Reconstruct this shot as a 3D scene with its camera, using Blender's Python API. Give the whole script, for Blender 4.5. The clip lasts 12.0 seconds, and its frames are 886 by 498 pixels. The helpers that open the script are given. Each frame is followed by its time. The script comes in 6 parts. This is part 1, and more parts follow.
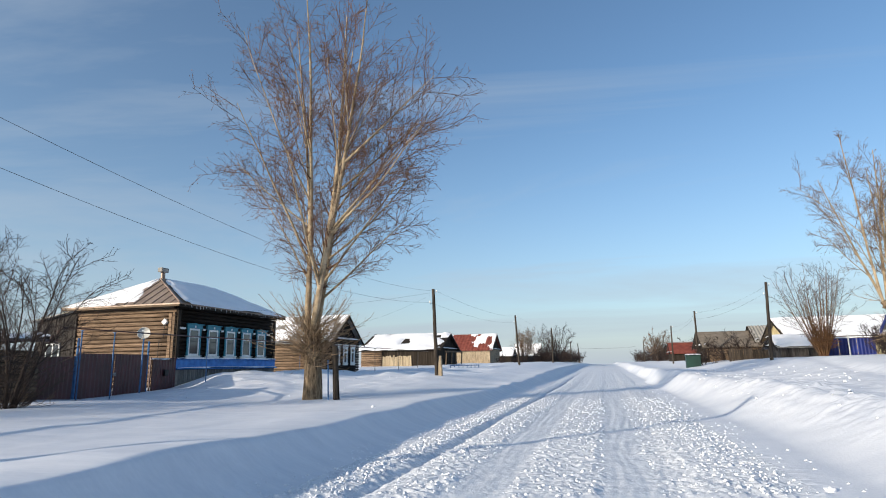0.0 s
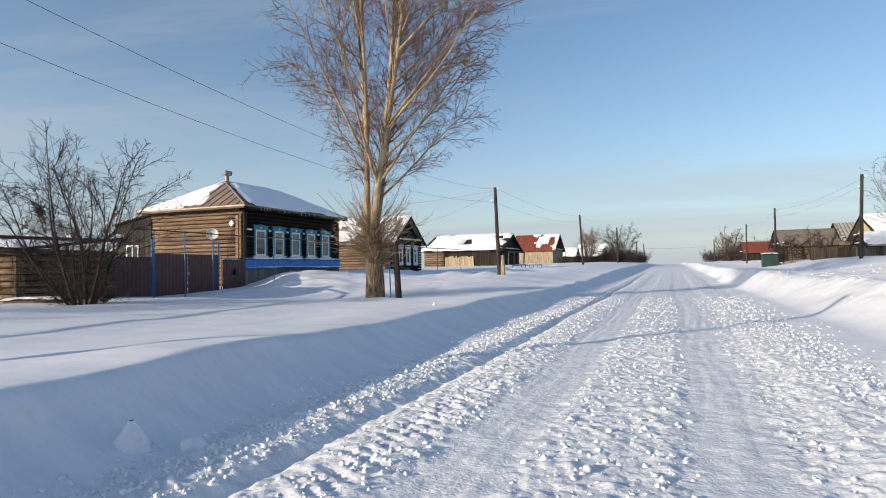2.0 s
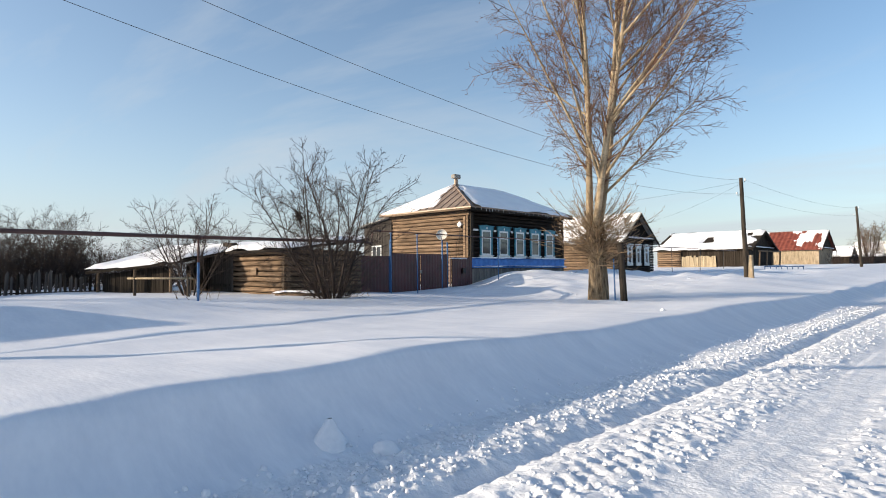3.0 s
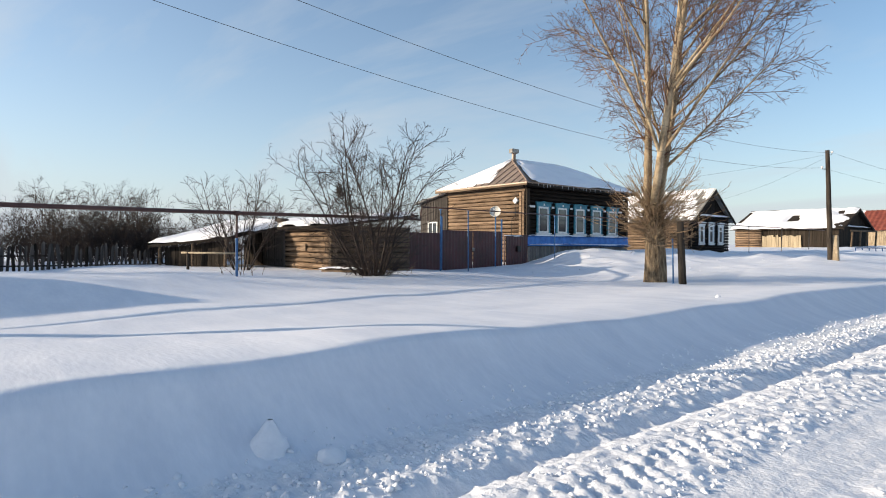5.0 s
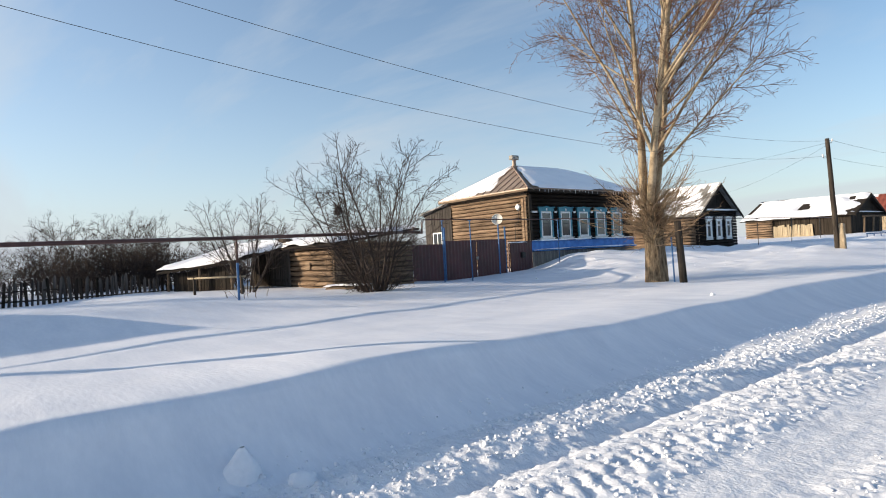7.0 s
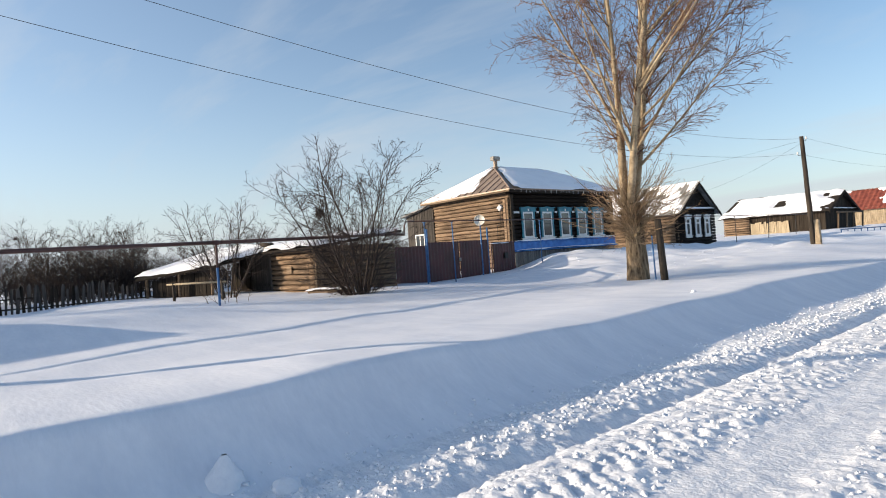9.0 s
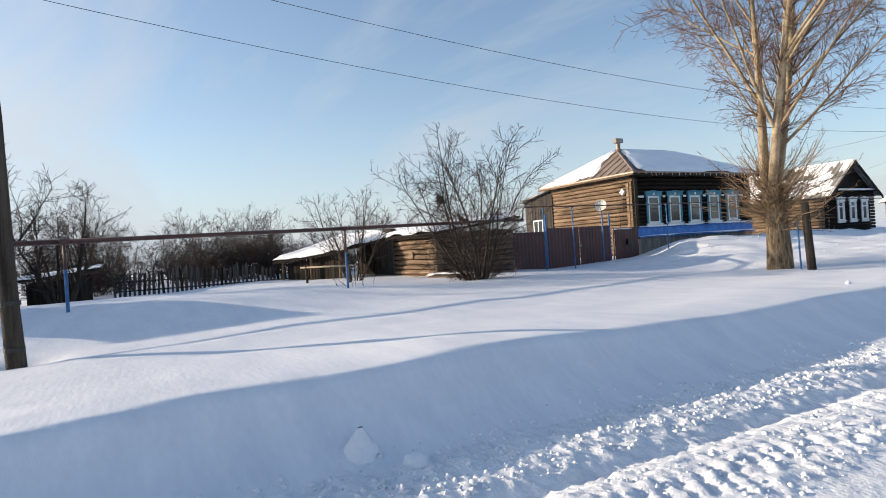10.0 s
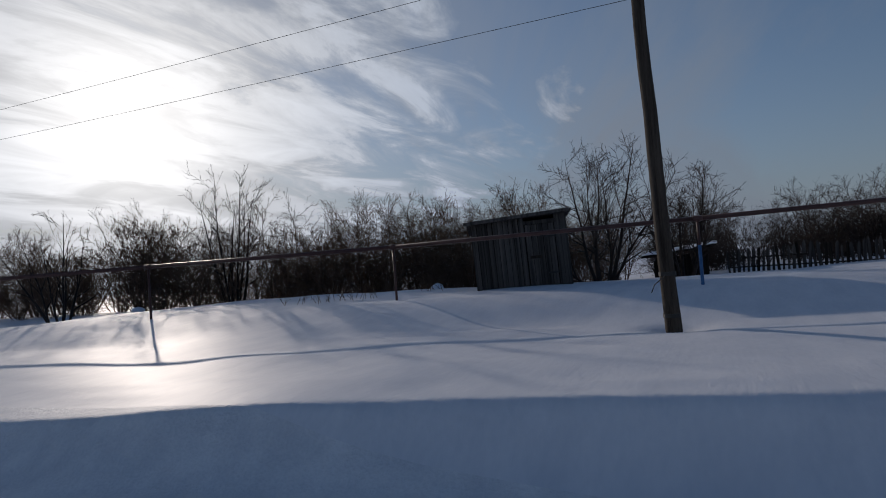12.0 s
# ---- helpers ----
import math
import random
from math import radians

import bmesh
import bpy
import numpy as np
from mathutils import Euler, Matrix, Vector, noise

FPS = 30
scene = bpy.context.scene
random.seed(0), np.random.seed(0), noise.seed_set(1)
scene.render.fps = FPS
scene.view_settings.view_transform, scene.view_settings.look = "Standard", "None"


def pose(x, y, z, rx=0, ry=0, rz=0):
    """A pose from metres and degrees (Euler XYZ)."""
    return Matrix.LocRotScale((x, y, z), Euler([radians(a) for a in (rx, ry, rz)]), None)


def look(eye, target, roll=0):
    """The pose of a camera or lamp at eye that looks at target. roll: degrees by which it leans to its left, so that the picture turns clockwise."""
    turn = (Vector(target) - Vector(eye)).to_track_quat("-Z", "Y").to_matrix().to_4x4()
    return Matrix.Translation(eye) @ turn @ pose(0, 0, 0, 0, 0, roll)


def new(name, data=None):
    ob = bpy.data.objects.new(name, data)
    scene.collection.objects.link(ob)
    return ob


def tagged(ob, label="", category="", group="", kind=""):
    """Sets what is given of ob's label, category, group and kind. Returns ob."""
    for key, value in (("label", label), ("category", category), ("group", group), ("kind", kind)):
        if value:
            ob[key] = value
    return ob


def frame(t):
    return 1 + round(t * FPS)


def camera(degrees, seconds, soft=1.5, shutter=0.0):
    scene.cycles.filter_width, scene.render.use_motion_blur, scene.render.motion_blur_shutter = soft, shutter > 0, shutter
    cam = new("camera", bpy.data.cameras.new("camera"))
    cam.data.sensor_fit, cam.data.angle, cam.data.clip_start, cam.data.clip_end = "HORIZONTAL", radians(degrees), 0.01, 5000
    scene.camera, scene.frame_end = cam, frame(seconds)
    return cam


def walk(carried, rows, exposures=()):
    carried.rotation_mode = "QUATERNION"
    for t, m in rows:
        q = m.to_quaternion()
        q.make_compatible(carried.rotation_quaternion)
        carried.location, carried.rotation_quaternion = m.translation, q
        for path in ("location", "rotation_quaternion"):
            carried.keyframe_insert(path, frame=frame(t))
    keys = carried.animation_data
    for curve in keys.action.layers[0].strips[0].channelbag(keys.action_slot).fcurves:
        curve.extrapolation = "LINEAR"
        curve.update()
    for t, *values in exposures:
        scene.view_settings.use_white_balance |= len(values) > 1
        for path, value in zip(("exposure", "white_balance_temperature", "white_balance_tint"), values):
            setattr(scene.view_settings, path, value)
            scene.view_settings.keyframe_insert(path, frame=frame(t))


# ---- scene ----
cam = camera(74.5, 12.0, soft=1.0)
PATH = [
    (0, (-0.702, -0.057, 1.541), (-1.212, 1.837, 1.933), -0.9),
    (0.5, (-0.693, 0.142, 1.546), (-1.114, 2.082, 1.789), -0.5),
    (1, (-0.474, 0.196, 1.496), (-0.828, 2.163, 1.586), -0.9),
    (1.5, (-0.616, 0.398, 1.507), (-0.985, 2.363, 1.537), -1.8),
    (2, (-0.957, 0.789, 1.453), (-1.683, 2.651, 1.516), -1.0),
    (2.5, (-1.06, 1.089, 1.448), (-2.346, 2.617, 1.552), 0.3),
    (3, (-1.015, 1.386, 1.483), (-2.391, 2.836, 1.553), -0.4),
    (5, (-0.937, 2.445, 1.548), (-2.476, 3.723, 1.536), 0.3),
    (5.5, (-0.929, 2.562, 1.573), (-2.503, 3.794, 1.497), -2.3),
    (6, (-0.801, 2.634, 1.611), (-2.447, 3.77, 1.589), -2.7),
    (6.5, (-0.659, 2.665, 1.616), (-2.27, 3.849, 1.577), -2.6),
    (7, (-0.548, 2.676, 1.65), (-2.113, 3.92, 1.668), -3.0),
    (9, (-0.581, 2.697, 1.637), (-2.109, 3.988, 1.658), -3.9),
    (9.5, (-0.599, 2.679, 1.64), (-2.164, 3.924, 1.675), -3.7),
    (10, (-0.584, 2.608, 1.649), (-2.338, 3.569, 1.647), -3.6),
    (10.5, (-0.722, 2.584, 1.624), (-2.641, 3.147, 1.613), -3.2),
    (11, (-0.801, 2.53, 1.601), (-2.792, 2.721, 1.584), -2.3),
    (11.5, (-0.697, 2.332, 1.629), (-2.666, 1.983, 1.599), -3.4),
    (12, (-0.884, 2.016, 1.642), (-2.687, 1.152, 1.7), -4.2),
]
walk(cam, [(t, look(eye, target, roll)) for t, eye, target, roll in PATH], [(0, 0.54, 6350, 6), (1.2, 0.38, 6550, 8), (2, 0.54, 6700, 8), (2.6, 0.84, 6850, 8), (10, 0.84, 6900, 9), (10.8, 0.58, 6750, 10), (11.5, 0.20, 6600, 11), (12, -1.0, 6050, 12)])
SKY_K = 0.118

# ---- world, sun ----
SUN = Vector((-0.6 * math.cos(radians(14.5)), -0.8 * math.cos(radians(14.5)), math.sin(radians(14.5))))
sun = new("sun", bpy.data.lights.new("sun", "SUN"))
sun.data.energy, sun.data.angle, sun.data.color = 3.7, radians(0.6), (1.0, 0.84, 0.67)
sun.matrix_world = look(SUN * 100, (0, 0, 0))

world = bpy.data.worlds.new("winter_sky")
scene.world = world
world.use_nodes = True
wn, wl = world.node_tree.nodes, world.node_tree.links
wn.clear()


def wnode(kind, **sets):
    n = wn.new(kind)
    for k, v in sets.items():
        n.inputs[k.replace("_", " ")].default_value = v
    return n


def wmath(op, a, b=None):
    n = wn.new("ShaderNodeMath")
    n.operation = op
    n.inputs[2].default_value = 0.5
    for i, q in enumerate((a, b)):
        if q is None:
            continue
        if isinstance(q, (int, float)):
            n.inputs[i].default_value = q
        else:
            wl.new(q, n.inputs[i])
    return n.outputs[0]


sky = wn.new("ShaderNodeTexSky")
sky.sky_type, sky.sun_disc = "NISHITA", False
sky.sun_elevation, sky.sun_rotation = radians(14.5), radians(216.87)
sky.altitude, sky.air_density, sky.dust_density, sky.ozone_density = 150, 1.0, 0.4, 3.0
coord = wn.new("ShaderNodeTexCoord")
sep = wn.new("ShaderNodeSeparateXYZ")
wl.new(coord.outputs["Generated"], sep.inputs[0])
lift = wmath("ADD", wmath("MAXIMUM", sep.outputs[2], 0.0), 0.12)
flat = wn.new("ShaderNodeCombineXYZ")
wl.new(wmath("DIVIDE", sep.outputs[0], lift), flat.inputs[0])
wl.new(wmath("DIVIDE", sep.outputs[1], lift), flat.inputs[1])
turn = wn.new("ShaderNodeMapping")
turn.inputs["Rotation"].default_value = (0, 0, radians(-28))
turn.inputs["Scale"].default_value = (0.34, 1.0, 1.0)
wl.new(flat.outputs[0], turn.inputs[0])
cirrus = wnode("ShaderNodeTexNoise", Scale=0.62, Detail=8.0, Roughness=0.58, Distortion=0.9)
wl.new(turn.outputs[0], cirrus.inputs["Vector"])
veil = wnode("ShaderNodeTexNoise", Scale=0.16, Detail=3.0, Roughness=0.5, Distortion=0.3)
wl.new(turn.outputs[0], veil.inputs["Vector"])
ramp = wn.new("ShaderNodeValToRGB")
ramp.color_ramp.elements[0].position, ramp.color_ramp.elements[1].position = 0.65, 0.86
wl.new(wmath("ADD", wmath("MULTIPLY", cirrus.outputs[0], 0.9), wmath("MULTIPLY", veil.outputs[0], 0.5)), ramp.inputs[0])
toward = wn.new("ShaderNodeVectorMath")
toward.operation = "DOT_PRODUCT"
toward.inputs[1].default_value = SUN
wl.new(coord.outputs["Generated"], toward.inputs[0])
near_sun = wmath("MAXIMUM", toward.outputs["Value"], 0.0)
broad = wmath("POWER", near_sun, 6.0)
tight = wmath("POWER", near_sun, 70.0)
cloud = wn.new("ShaderNodeMixRGB")
cloud.blend_type = "MULTIPLY"
cloud.inputs[0].default_value = 1.0
tint = wn.new("ShaderNodeMixRGB")
tint.inputs[1].default_value, tint.inputs[2].default_value = (0.78, 0.87, 1.0, 1), (1.0, 0.95, 0.87, 1)
wl.new(wmath("POWER", near_sun, 14.0), tint.inputs[0])
wl.new(tint.outputs[0], cloud.inputs[1])
base = wn.new("ShaderNodeMixRGB")
base.blend_type = "MULTIPLY"
base.inputs[0].default_value = 1.0
base.inputs[2].default_value = (SKY_K, SKY_K, SKY_K, 1)
wl.new(sky.outputs[0], base.inputs[1])
haze = wmath("MULTIPLY", wmath("POWER", wmath("SUBTRACT", 1.0, wmath("MINIMUM", wmath("MAXIMUM", sep.outputs[2], 0.0), 1.0)), 7.0), 0.95)
veiled = wmath("MULTIPLY", wmath("POWER", wmath("MULTIPLY_ADD", toward.outputs["Value"], 0.5), 2.0), 0.28)
high = wmath("MINIMUM", wmath("MULTIPLY", wmath("MAXIMUM", sep.outputs[2], 0.0), 6.0), 1.0)
# a bank of torn cloud about the sun, thinning overhead
spin = wn.new("ShaderNodeMapping")
spin.inputs["Rotation"].default_value = (0, 0, radians(38))
spin.inputs["Scale"].default_value = (0.8, 2.0, 1.0)
wl.new(flat.outputs[0], spin.inputs[0])
shreds = wnode("ShaderNodeTexNoise", Scale=1.25, Detail=9.0, Roughness=0.6, Distortion=0.7)
wl.new(spin.outputs[0], shreds.inputs["Vector"])
torn = wmath("MULTIPLY", wmath("SUBTRACT", shreds.outputs[0], 0.5), 0.85)
bank_edge = wmath("DIVIDE", wmath("ADD", wmath("SUBTRACT", toward.outputs["Value"], 0.845), torn), 0.14)
bank = wmath("MINIMUM", wmath("MAXIMUM", bank_edge, 0.0), 1.0)
tuft = wmath("MINIMUM", wmath("MAXIMUM", wmath("DIVIDE", wmath("SUBTRACT", shreds.outputs[0], 0.40), 0.25), 0.0), 1.0)
bank = wmath("MULTIPLY", bank, wmath("ADD", 0.35, wmath("MULTIPLY", tuft, 0.65)))
# thin cloud scatters the low sun forward
glow = wmath("ADD", wmath("MULTIPLY", broad, 0.30), wmath("MULTIPLY", wmath("MULTIPLY", bank, wmath("POWER", near_sun, 3.0)), 0.8))
shine = wmath("ADD", glow, wmath("ADD", wmath("MULTIPLY", tight, 1.3), 0.44))
wl.new(shine, cloud.inputs[2])
overhead = wmath("MINIMUM", wmath("MAXIMUM", wmath("DIVIDE", wmath("SUBTRACT", 0.85, sep.outputs[2]), 0.3), 0.0), 1.0)
wisps = wmath("MULTIPLY", wmath("MULTIPLY", wmath("MULTIPLY", ramp.outputs[0], overhead), high), wmath("ADD", 0.62, wmath("MULTIPLY", bank, 0.3)))
cover = wmath("MINIMUM", wmath("ADD", wmath("ADD", wmath("ADD", wisps, wmath("MULTIPLY", bank, 0.66)), wmath("MULTIPLY", veiled, overhead)), wmath("ADD", haze, wmath("MULTIPLY", tight, 0.5))), 1.0)
full = wn.new("ShaderNodeMixRGB")
wl.new(cover, full.inputs[0])
wl.new(base.outputs[0], full.inputs[1])
wl.new(cloud.outputs[0], full.inputs[2])
back = wn.new("ShaderNodeBackground")
wl.new(full.outputs[0], back.inputs[0])
wout = wn.new("ShaderNodeOutputWorld")
wl.new(back.outputs[0], wout.inputs[0])


# ---- materials ----
def mat(name, c1, c2, scale=4.0, rough=0.8, bump=0.3, fine=45.0, stretch=(1, 1, 1), metal=0.0, vary=0.0, depth=0.02, patch=None, gloss=0.5):
    m = bpy.data.materials.new(name)
    m.use_nodes = True
    n, l = m.node_tree.nodes, m.node_tree.links
    shader = n["Principled BSDF"]
    tc = n.new("ShaderNodeTexCoord")
    mp = n.new("ShaderNodeMapping")
    mp.inputs["Scale"].default_value = stretch
    l.new(tc.outputs["Object"], mp.inputs[0])
    info = n.new("ShaderNodeObjectInfo")
    shift = n.new("ShaderNodeVectorMath")
    shift.operation = "MULTIPLY_ADD"
    shift.inputs[1].default_value = (0, 0, 0)
    l.new(mp.outputs[0], shift.inputs[0])
    cmb = n.new("ShaderNodeCombineXYZ")
    mul = n.new("ShaderNodeMath")
    mul.operation = "MULTIPLY"
    mul.inputs[1].default_value = 37.0
    l.new(info.outputs["Random"], mul.inputs[0])
    for i in range(3):
        l.new(mul.outputs[0], cmb.inputs[i])
    shift.inputs[1].default_value = (1, 1, 1)
    l.new(cmb.outputs[0], shift.inputs[2])
    big = n.new("ShaderNodeTexNoise")
    big.inputs["Scale"].default_value, big.inputs["Detail"].default_value = scale, 6
    l.new(shift.outputs[0], big.inputs["Vector"])
    small = n.new("ShaderNodeTexNoise")
    small.inputs["Scale"].default_value, small.inputs["Detail"].default_value = fine, 4
    l.new(shift.outputs[0], small.inputs["Vector"])
    mixed = n.new("ShaderNodeMath")
    mixed.operation = "MULTIPLY_ADD"
    mixed.inputs[1].default_value = 0.45
    l.new(small.outputs[0], mixed.inputs[0])
    l.new(big.outputs[0], mixed.inputs[2])
    ramp_ = n.new("ShaderNodeValToRGB")
    ramp_.color_ramp.elements[0].position, ramp_.color_ramp.elements[1].position = 0.52, 0.92
    ramp_.color_ramp.elements[0].color, ramp_.color_ramp.elements[1].color = (*c1, 1), (*c2, 1)
    l.new(mixed.outputs[0], ramp_.inputs[0])
    colour = ramp_.outputs[0]
    if patch:
        pc, lo, hi, psc = patch
        pn = n.new("ShaderNodeTexNoise")
        pn.inputs["Scale"].default_value, pn.inputs["Detail"].default_value = psc, 7
        l.new(tc.outputs["Object"], pn.inputs["Vector"])
        pr = n.new("ShaderNodeValToRGB")
        pr.color_ramp.elements[0].position, pr.color_ramp.elements[1].position = lo, hi
        l.new(pn.outputs[0], pr.inputs[0])
        mx = n.new("ShaderNodeMixRGB")
        mx.inputs[2].default_value = (*pc, 1)
        l.new(pr.outputs[0], mx.inputs[0])
        l.new(colour, mx.inputs[1])
        colour = mx.outputs[0]
    if vary:
        hs = n.new("ShaderNodeHueSaturation")
        vm = n.new("ShaderNodeMath")
        vm.operation = "MULTIPLY_ADD"
        vm.inputs[1].default_value, vm.inputs[2].default_value = 2 * vary, 1 - vary
        l.new(info.outputs["Random"], vm.inputs[0])
        l.new(vm.outputs[0], hs.inputs["Value"])
        l.new(colour, hs.inputs["Color"])
        colour = hs.outputs[0]
    l.new(colour, shader.inputs["Base Color"])
    shader.inputs["Roughness"].default_value, shader.inputs["Metallic"].default_value = rough, metal
    shader.inputs["Specular IOR Level"].default_value = gloss
    if bump:
        b = n.new("ShaderNodeBump")
        b.inputs["Strength"].default_value, b.inputs["Distance"].default_value = bump, depth
        l.new(mixed.outputs[0], b.inputs["Height"])
        l.new(b.outputs[0], shader.inputs["Normal"])
    return m


SNOW = mat("snow", (0.70, 0.73, 0.79), (0.81, 0.83, 0.87), 0.9, 0.72, 0.35, 26.0, gloss=0.12, depth=0.03)
SNOW_DRIFT = mat("wind_packed_snow", (0.70, 0.73, 0.79), (0.80, 0.82, 0.865), 1.5, 0.6, 0.28, 11.0, (0.5, 1.7, 1.0), gloss=0.10, depth=0.03)
SNOW_ROAD = mat("trodden_road_snow", (0.66, 0.69, 0.74), (0.82, 0.84, 0.87), 3.0, 0.65, 0.7, 30.0, gloss=0.10, depth=0.03)
SNOW_ROOF = mat("roof_snow", (0.84, 0.85, 0.88), (0.91, 0.92, 0.94), 1.2, 0.7, 0.3, 16.0, gloss=0.12, depth=0.04)
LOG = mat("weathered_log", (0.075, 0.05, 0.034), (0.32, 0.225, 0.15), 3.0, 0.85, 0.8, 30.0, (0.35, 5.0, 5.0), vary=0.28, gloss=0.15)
# Dark logs with the shade of walls turned from the sun in their colour.
LOG_DARK = mat("shaded_dark_log", (0.006, 0.0045, 0.004), (0.022, 0.016, 0.012), 3.0, 0.8, 0.8, 30.0, (0.35, 5.0, 5.0), vary=0.25, gloss=0.15)
LOG_GREY = mat("grey_log", (0.07, 0.05, 0.035), (0.24, 0.175, 0.12), 3.0, 0.9, 0.8, 30.0, (0.35, 5.0, 5.0), vary=0.3, gloss=0.15)
PLANK = mat("grey_plank", (0.032, 0.029, 0.027), (0.115, 0.102, 0.092), 2.5, 0.9, 0.8, 40.0, (5.0, 5.0, 0.3), vary=0.3, gloss=0.15)
PLANK_DARK = mat("dark_plank", (0.014, 0.011, 0.009), (0.05, 0.04, 0.031), 2.5, 0.9, 0.7, 40.0, (5.0, 5.0, 0.3), vary=0.3, gloss=0.15)
PLANK_TAN = mat("tan_plank", (0.24, 0.19, 0.12), (0.48, 0.40, 0.28), 2.5, 0.9, 0.7, 40.0, (5.0, 5.0, 0.3), vary=0.2)
PLINTH = mat("grey_plinth_board", (0.11, 0.105, 0.10), (0.26, 0.25, 0.23), 2.5, 0.9, 0.7, 40.0, (5.0, 5.0, 0.3), vary=0.25, gloss=0.15)
BLUE = mat("blue_paint", (0.025, 0.13, 0.42), (0.06, 0.24, 0.62), 3.0, 0.6, 0.3, 30.0, vary=0.08)
BLUE_DEEP = mat("deep_blue_paint", (0.007, 0.014, 0.11), (0.011, 0.026, 0.19), 2.0, 0.5, 0.25, 30.0, vary=0.08)
TEAL = mat("blue_green_paint", (0.025, 0.15, 0.21), (0.06, 0.26, 0.33), 5.0, 0.6, 0.3, 40.0, vary=0.08)
WHITE = mat("white_paint", (0.66, 0.67, 0.66), (0.82, 0.82, 0.80), 5.0, 0.55, 0.25, 40.0, vary=0.05)
MAROON = mat("maroon_sheet", (0.038, 0.007, 0.010), (0.070, 0.013, 0.018), 1.5, 0.42, 0.15, 20.0, vary=0.1)
TIN = mat("brown_roof_metal", (0.20, 0.145, 0.11), (0.34, 0.26, 0.20), 1.2, 0.5, 0.25, 14.0, metal=0.25, vary=0.12)
RUST = mat("rusty_red_roof", (0.15, 0.03, 0.018), (0.28, 0.075, 0.045), 1.4, 0.7, 0.4, 12.0, vary=0.2)
SLATE = mat("grey_wavy_slate", (0.20, 0.19, 0.17), (0.38, 0.36, 0.33), 1.6, 0.9, 0.4, 20.0, vary=0.15)
SLATE_BROWN = mat("brown_slate", (0.10, 0.085, 0.065), (0.22, 0.18, 0.14), 1.6, 0.9, 0.4, 20.0, vary=0.15)
PIPE = mat("brown_gas_pipe", (0.055, 0.022, 0.018), (0.10, 0.045, 0.035), 4.0, 0.5, 0.2, 40.0)
PIPE_BLUE = mat("blue_pipe_paint", (0.03, 0.095, 0.23), (0.06, 0.17, 0.36), 6.0, 0.5, 0.3, 40.0, vary=0.1)
POLE = mat("weathered_pole", (0.022, 0.018, 0.015), (0.08, 0.066, 0.053), 2.0, 0.9, 0.9, 26.0, (7.0, 7.0, 0.35), vary=0.2, gloss=0.15)
STEEL = mat("dull_steel", (0.16, 0.16, 0.16), (0.34, 0.34, 0.34), 6.0, 0.45, 0.2, 40.0, metal=0.8)
DARK = mat("black_iron", (0.012, 0.012, 0.012), (0.04, 0.036, 0.033), 6.0, 0.6, 0.3, 40.0)
PORCELAIN = mat("white_porcelain", (0.70, 0.70, 0.68), (0.82, 0.82, 0.80), 6.0, 0.2, 0.0)
DISH = mat("dish_enamel", (0.55, 0.53, 0.48), (0.74, 0.72, 0.66), 4.0, 0.5, 0.1)
BARK = mat("poplar_bark", (0.07, 0.05, 0.033), (0.36, 0.27, 0.175), 4.5, 0.9, 1.0, 16.0, (3.0, 3.0, 0.6), depth=0.10, gloss=0.1)
LIMB = mat("pale_poplar_limb", (0.17, 0.125, 0.075), (0.46, 0.36, 0.235), 2.5, 0.85, 0.5, 14.0)
TWIG = mat("red_brown_twig", (0.065, 0.032, 0.019), (0.19, 0.10, 0.058), 2.0, 0.8, 0.0)
TWIG_DARK = mat("dark_twig", (0.014, 0.008, 0.006), (0.046, 0.027, 0.02), 2.0, 0.85, 0.0)
TWIG_PALE = mat("pale_shoot", (0.12, 0.075, 0.042), (0.36, 0.25, 0.15), 2.0, 0.85, 0.0)
TWIG_RUST = mat("rusty_twig", (0.075, 0.035, 0.014), (0.20, 0.10, 0.04), 2.0, 0.85, 0.0)
TWIG_WILD = mat("brown_wild_twig", (0.06, 0.035, 0.022), (0.17, 0.10, 0.062), 2.0, 0.85, 0.0)
TWIG_OCHRE = mat("ochre_twig", (0.09, 0.052, 0.028), (0.21, 0.135, 0.078), 2.0, 0.85, 0.0)
YELLOW = mat("cream_wall", (0.46, 0.38, 0.20), (0.62, 0.53, 0.31), 2.0, 0.9, 0.3, 25.0)
GREEN = mat("green_board", (0.02, 0.05, 0.037), (0.042, 0.095, 0.067), 2.5, 0.75, 0.4, 40.0, (5.0, 5.0, 0.4), vary=0.12)
GREEN_SHEET = mat("dark_green_sheet", (0.005, 0.024, 0.018), (0.009, 0.042, 0.03), 1.5, 0.45, 0.15, 20.0, vary=0.1)
STONE = mat("rubble_stone", (0.20, 0.155, 0.10), (0.42, 0.34, 0.24), 3.2, 0.95, 1.0, 12.0, depth=0.08)
LIMB_DARK = mat("dark_limb", (0.014, 0.009, 0.007), (0.05, 0.032, 0.024), 2.5, 0.85, 0.5, 14.0)
NEST = mat("nest_sticks", (0.03, 0.022, 0.016), (0.08, 0.06, 0.045), 20.0, 0.95, 0.8, 60.0)

GLASS = bpy.data.materials.new("window_glass")
GLASS.use_nodes = True
_g = GLASS.node_tree.nodes["Principled BSDF"]
_g.inputs["Base Color"].default_value = (0.05, 0.06, 0.07, 1)
_g.inputs["Roughness"].default_value, _g.inputs["Specular IOR Level"].default_value = 0.06, 0.8
CURTAIN = mat("net_curtain", (0.42, 0.43, 0.44), (0.66, 0.67, 0.67), 9.0, 0.9, 0.2, 60.0, (3.0, 3.0, 0.5))


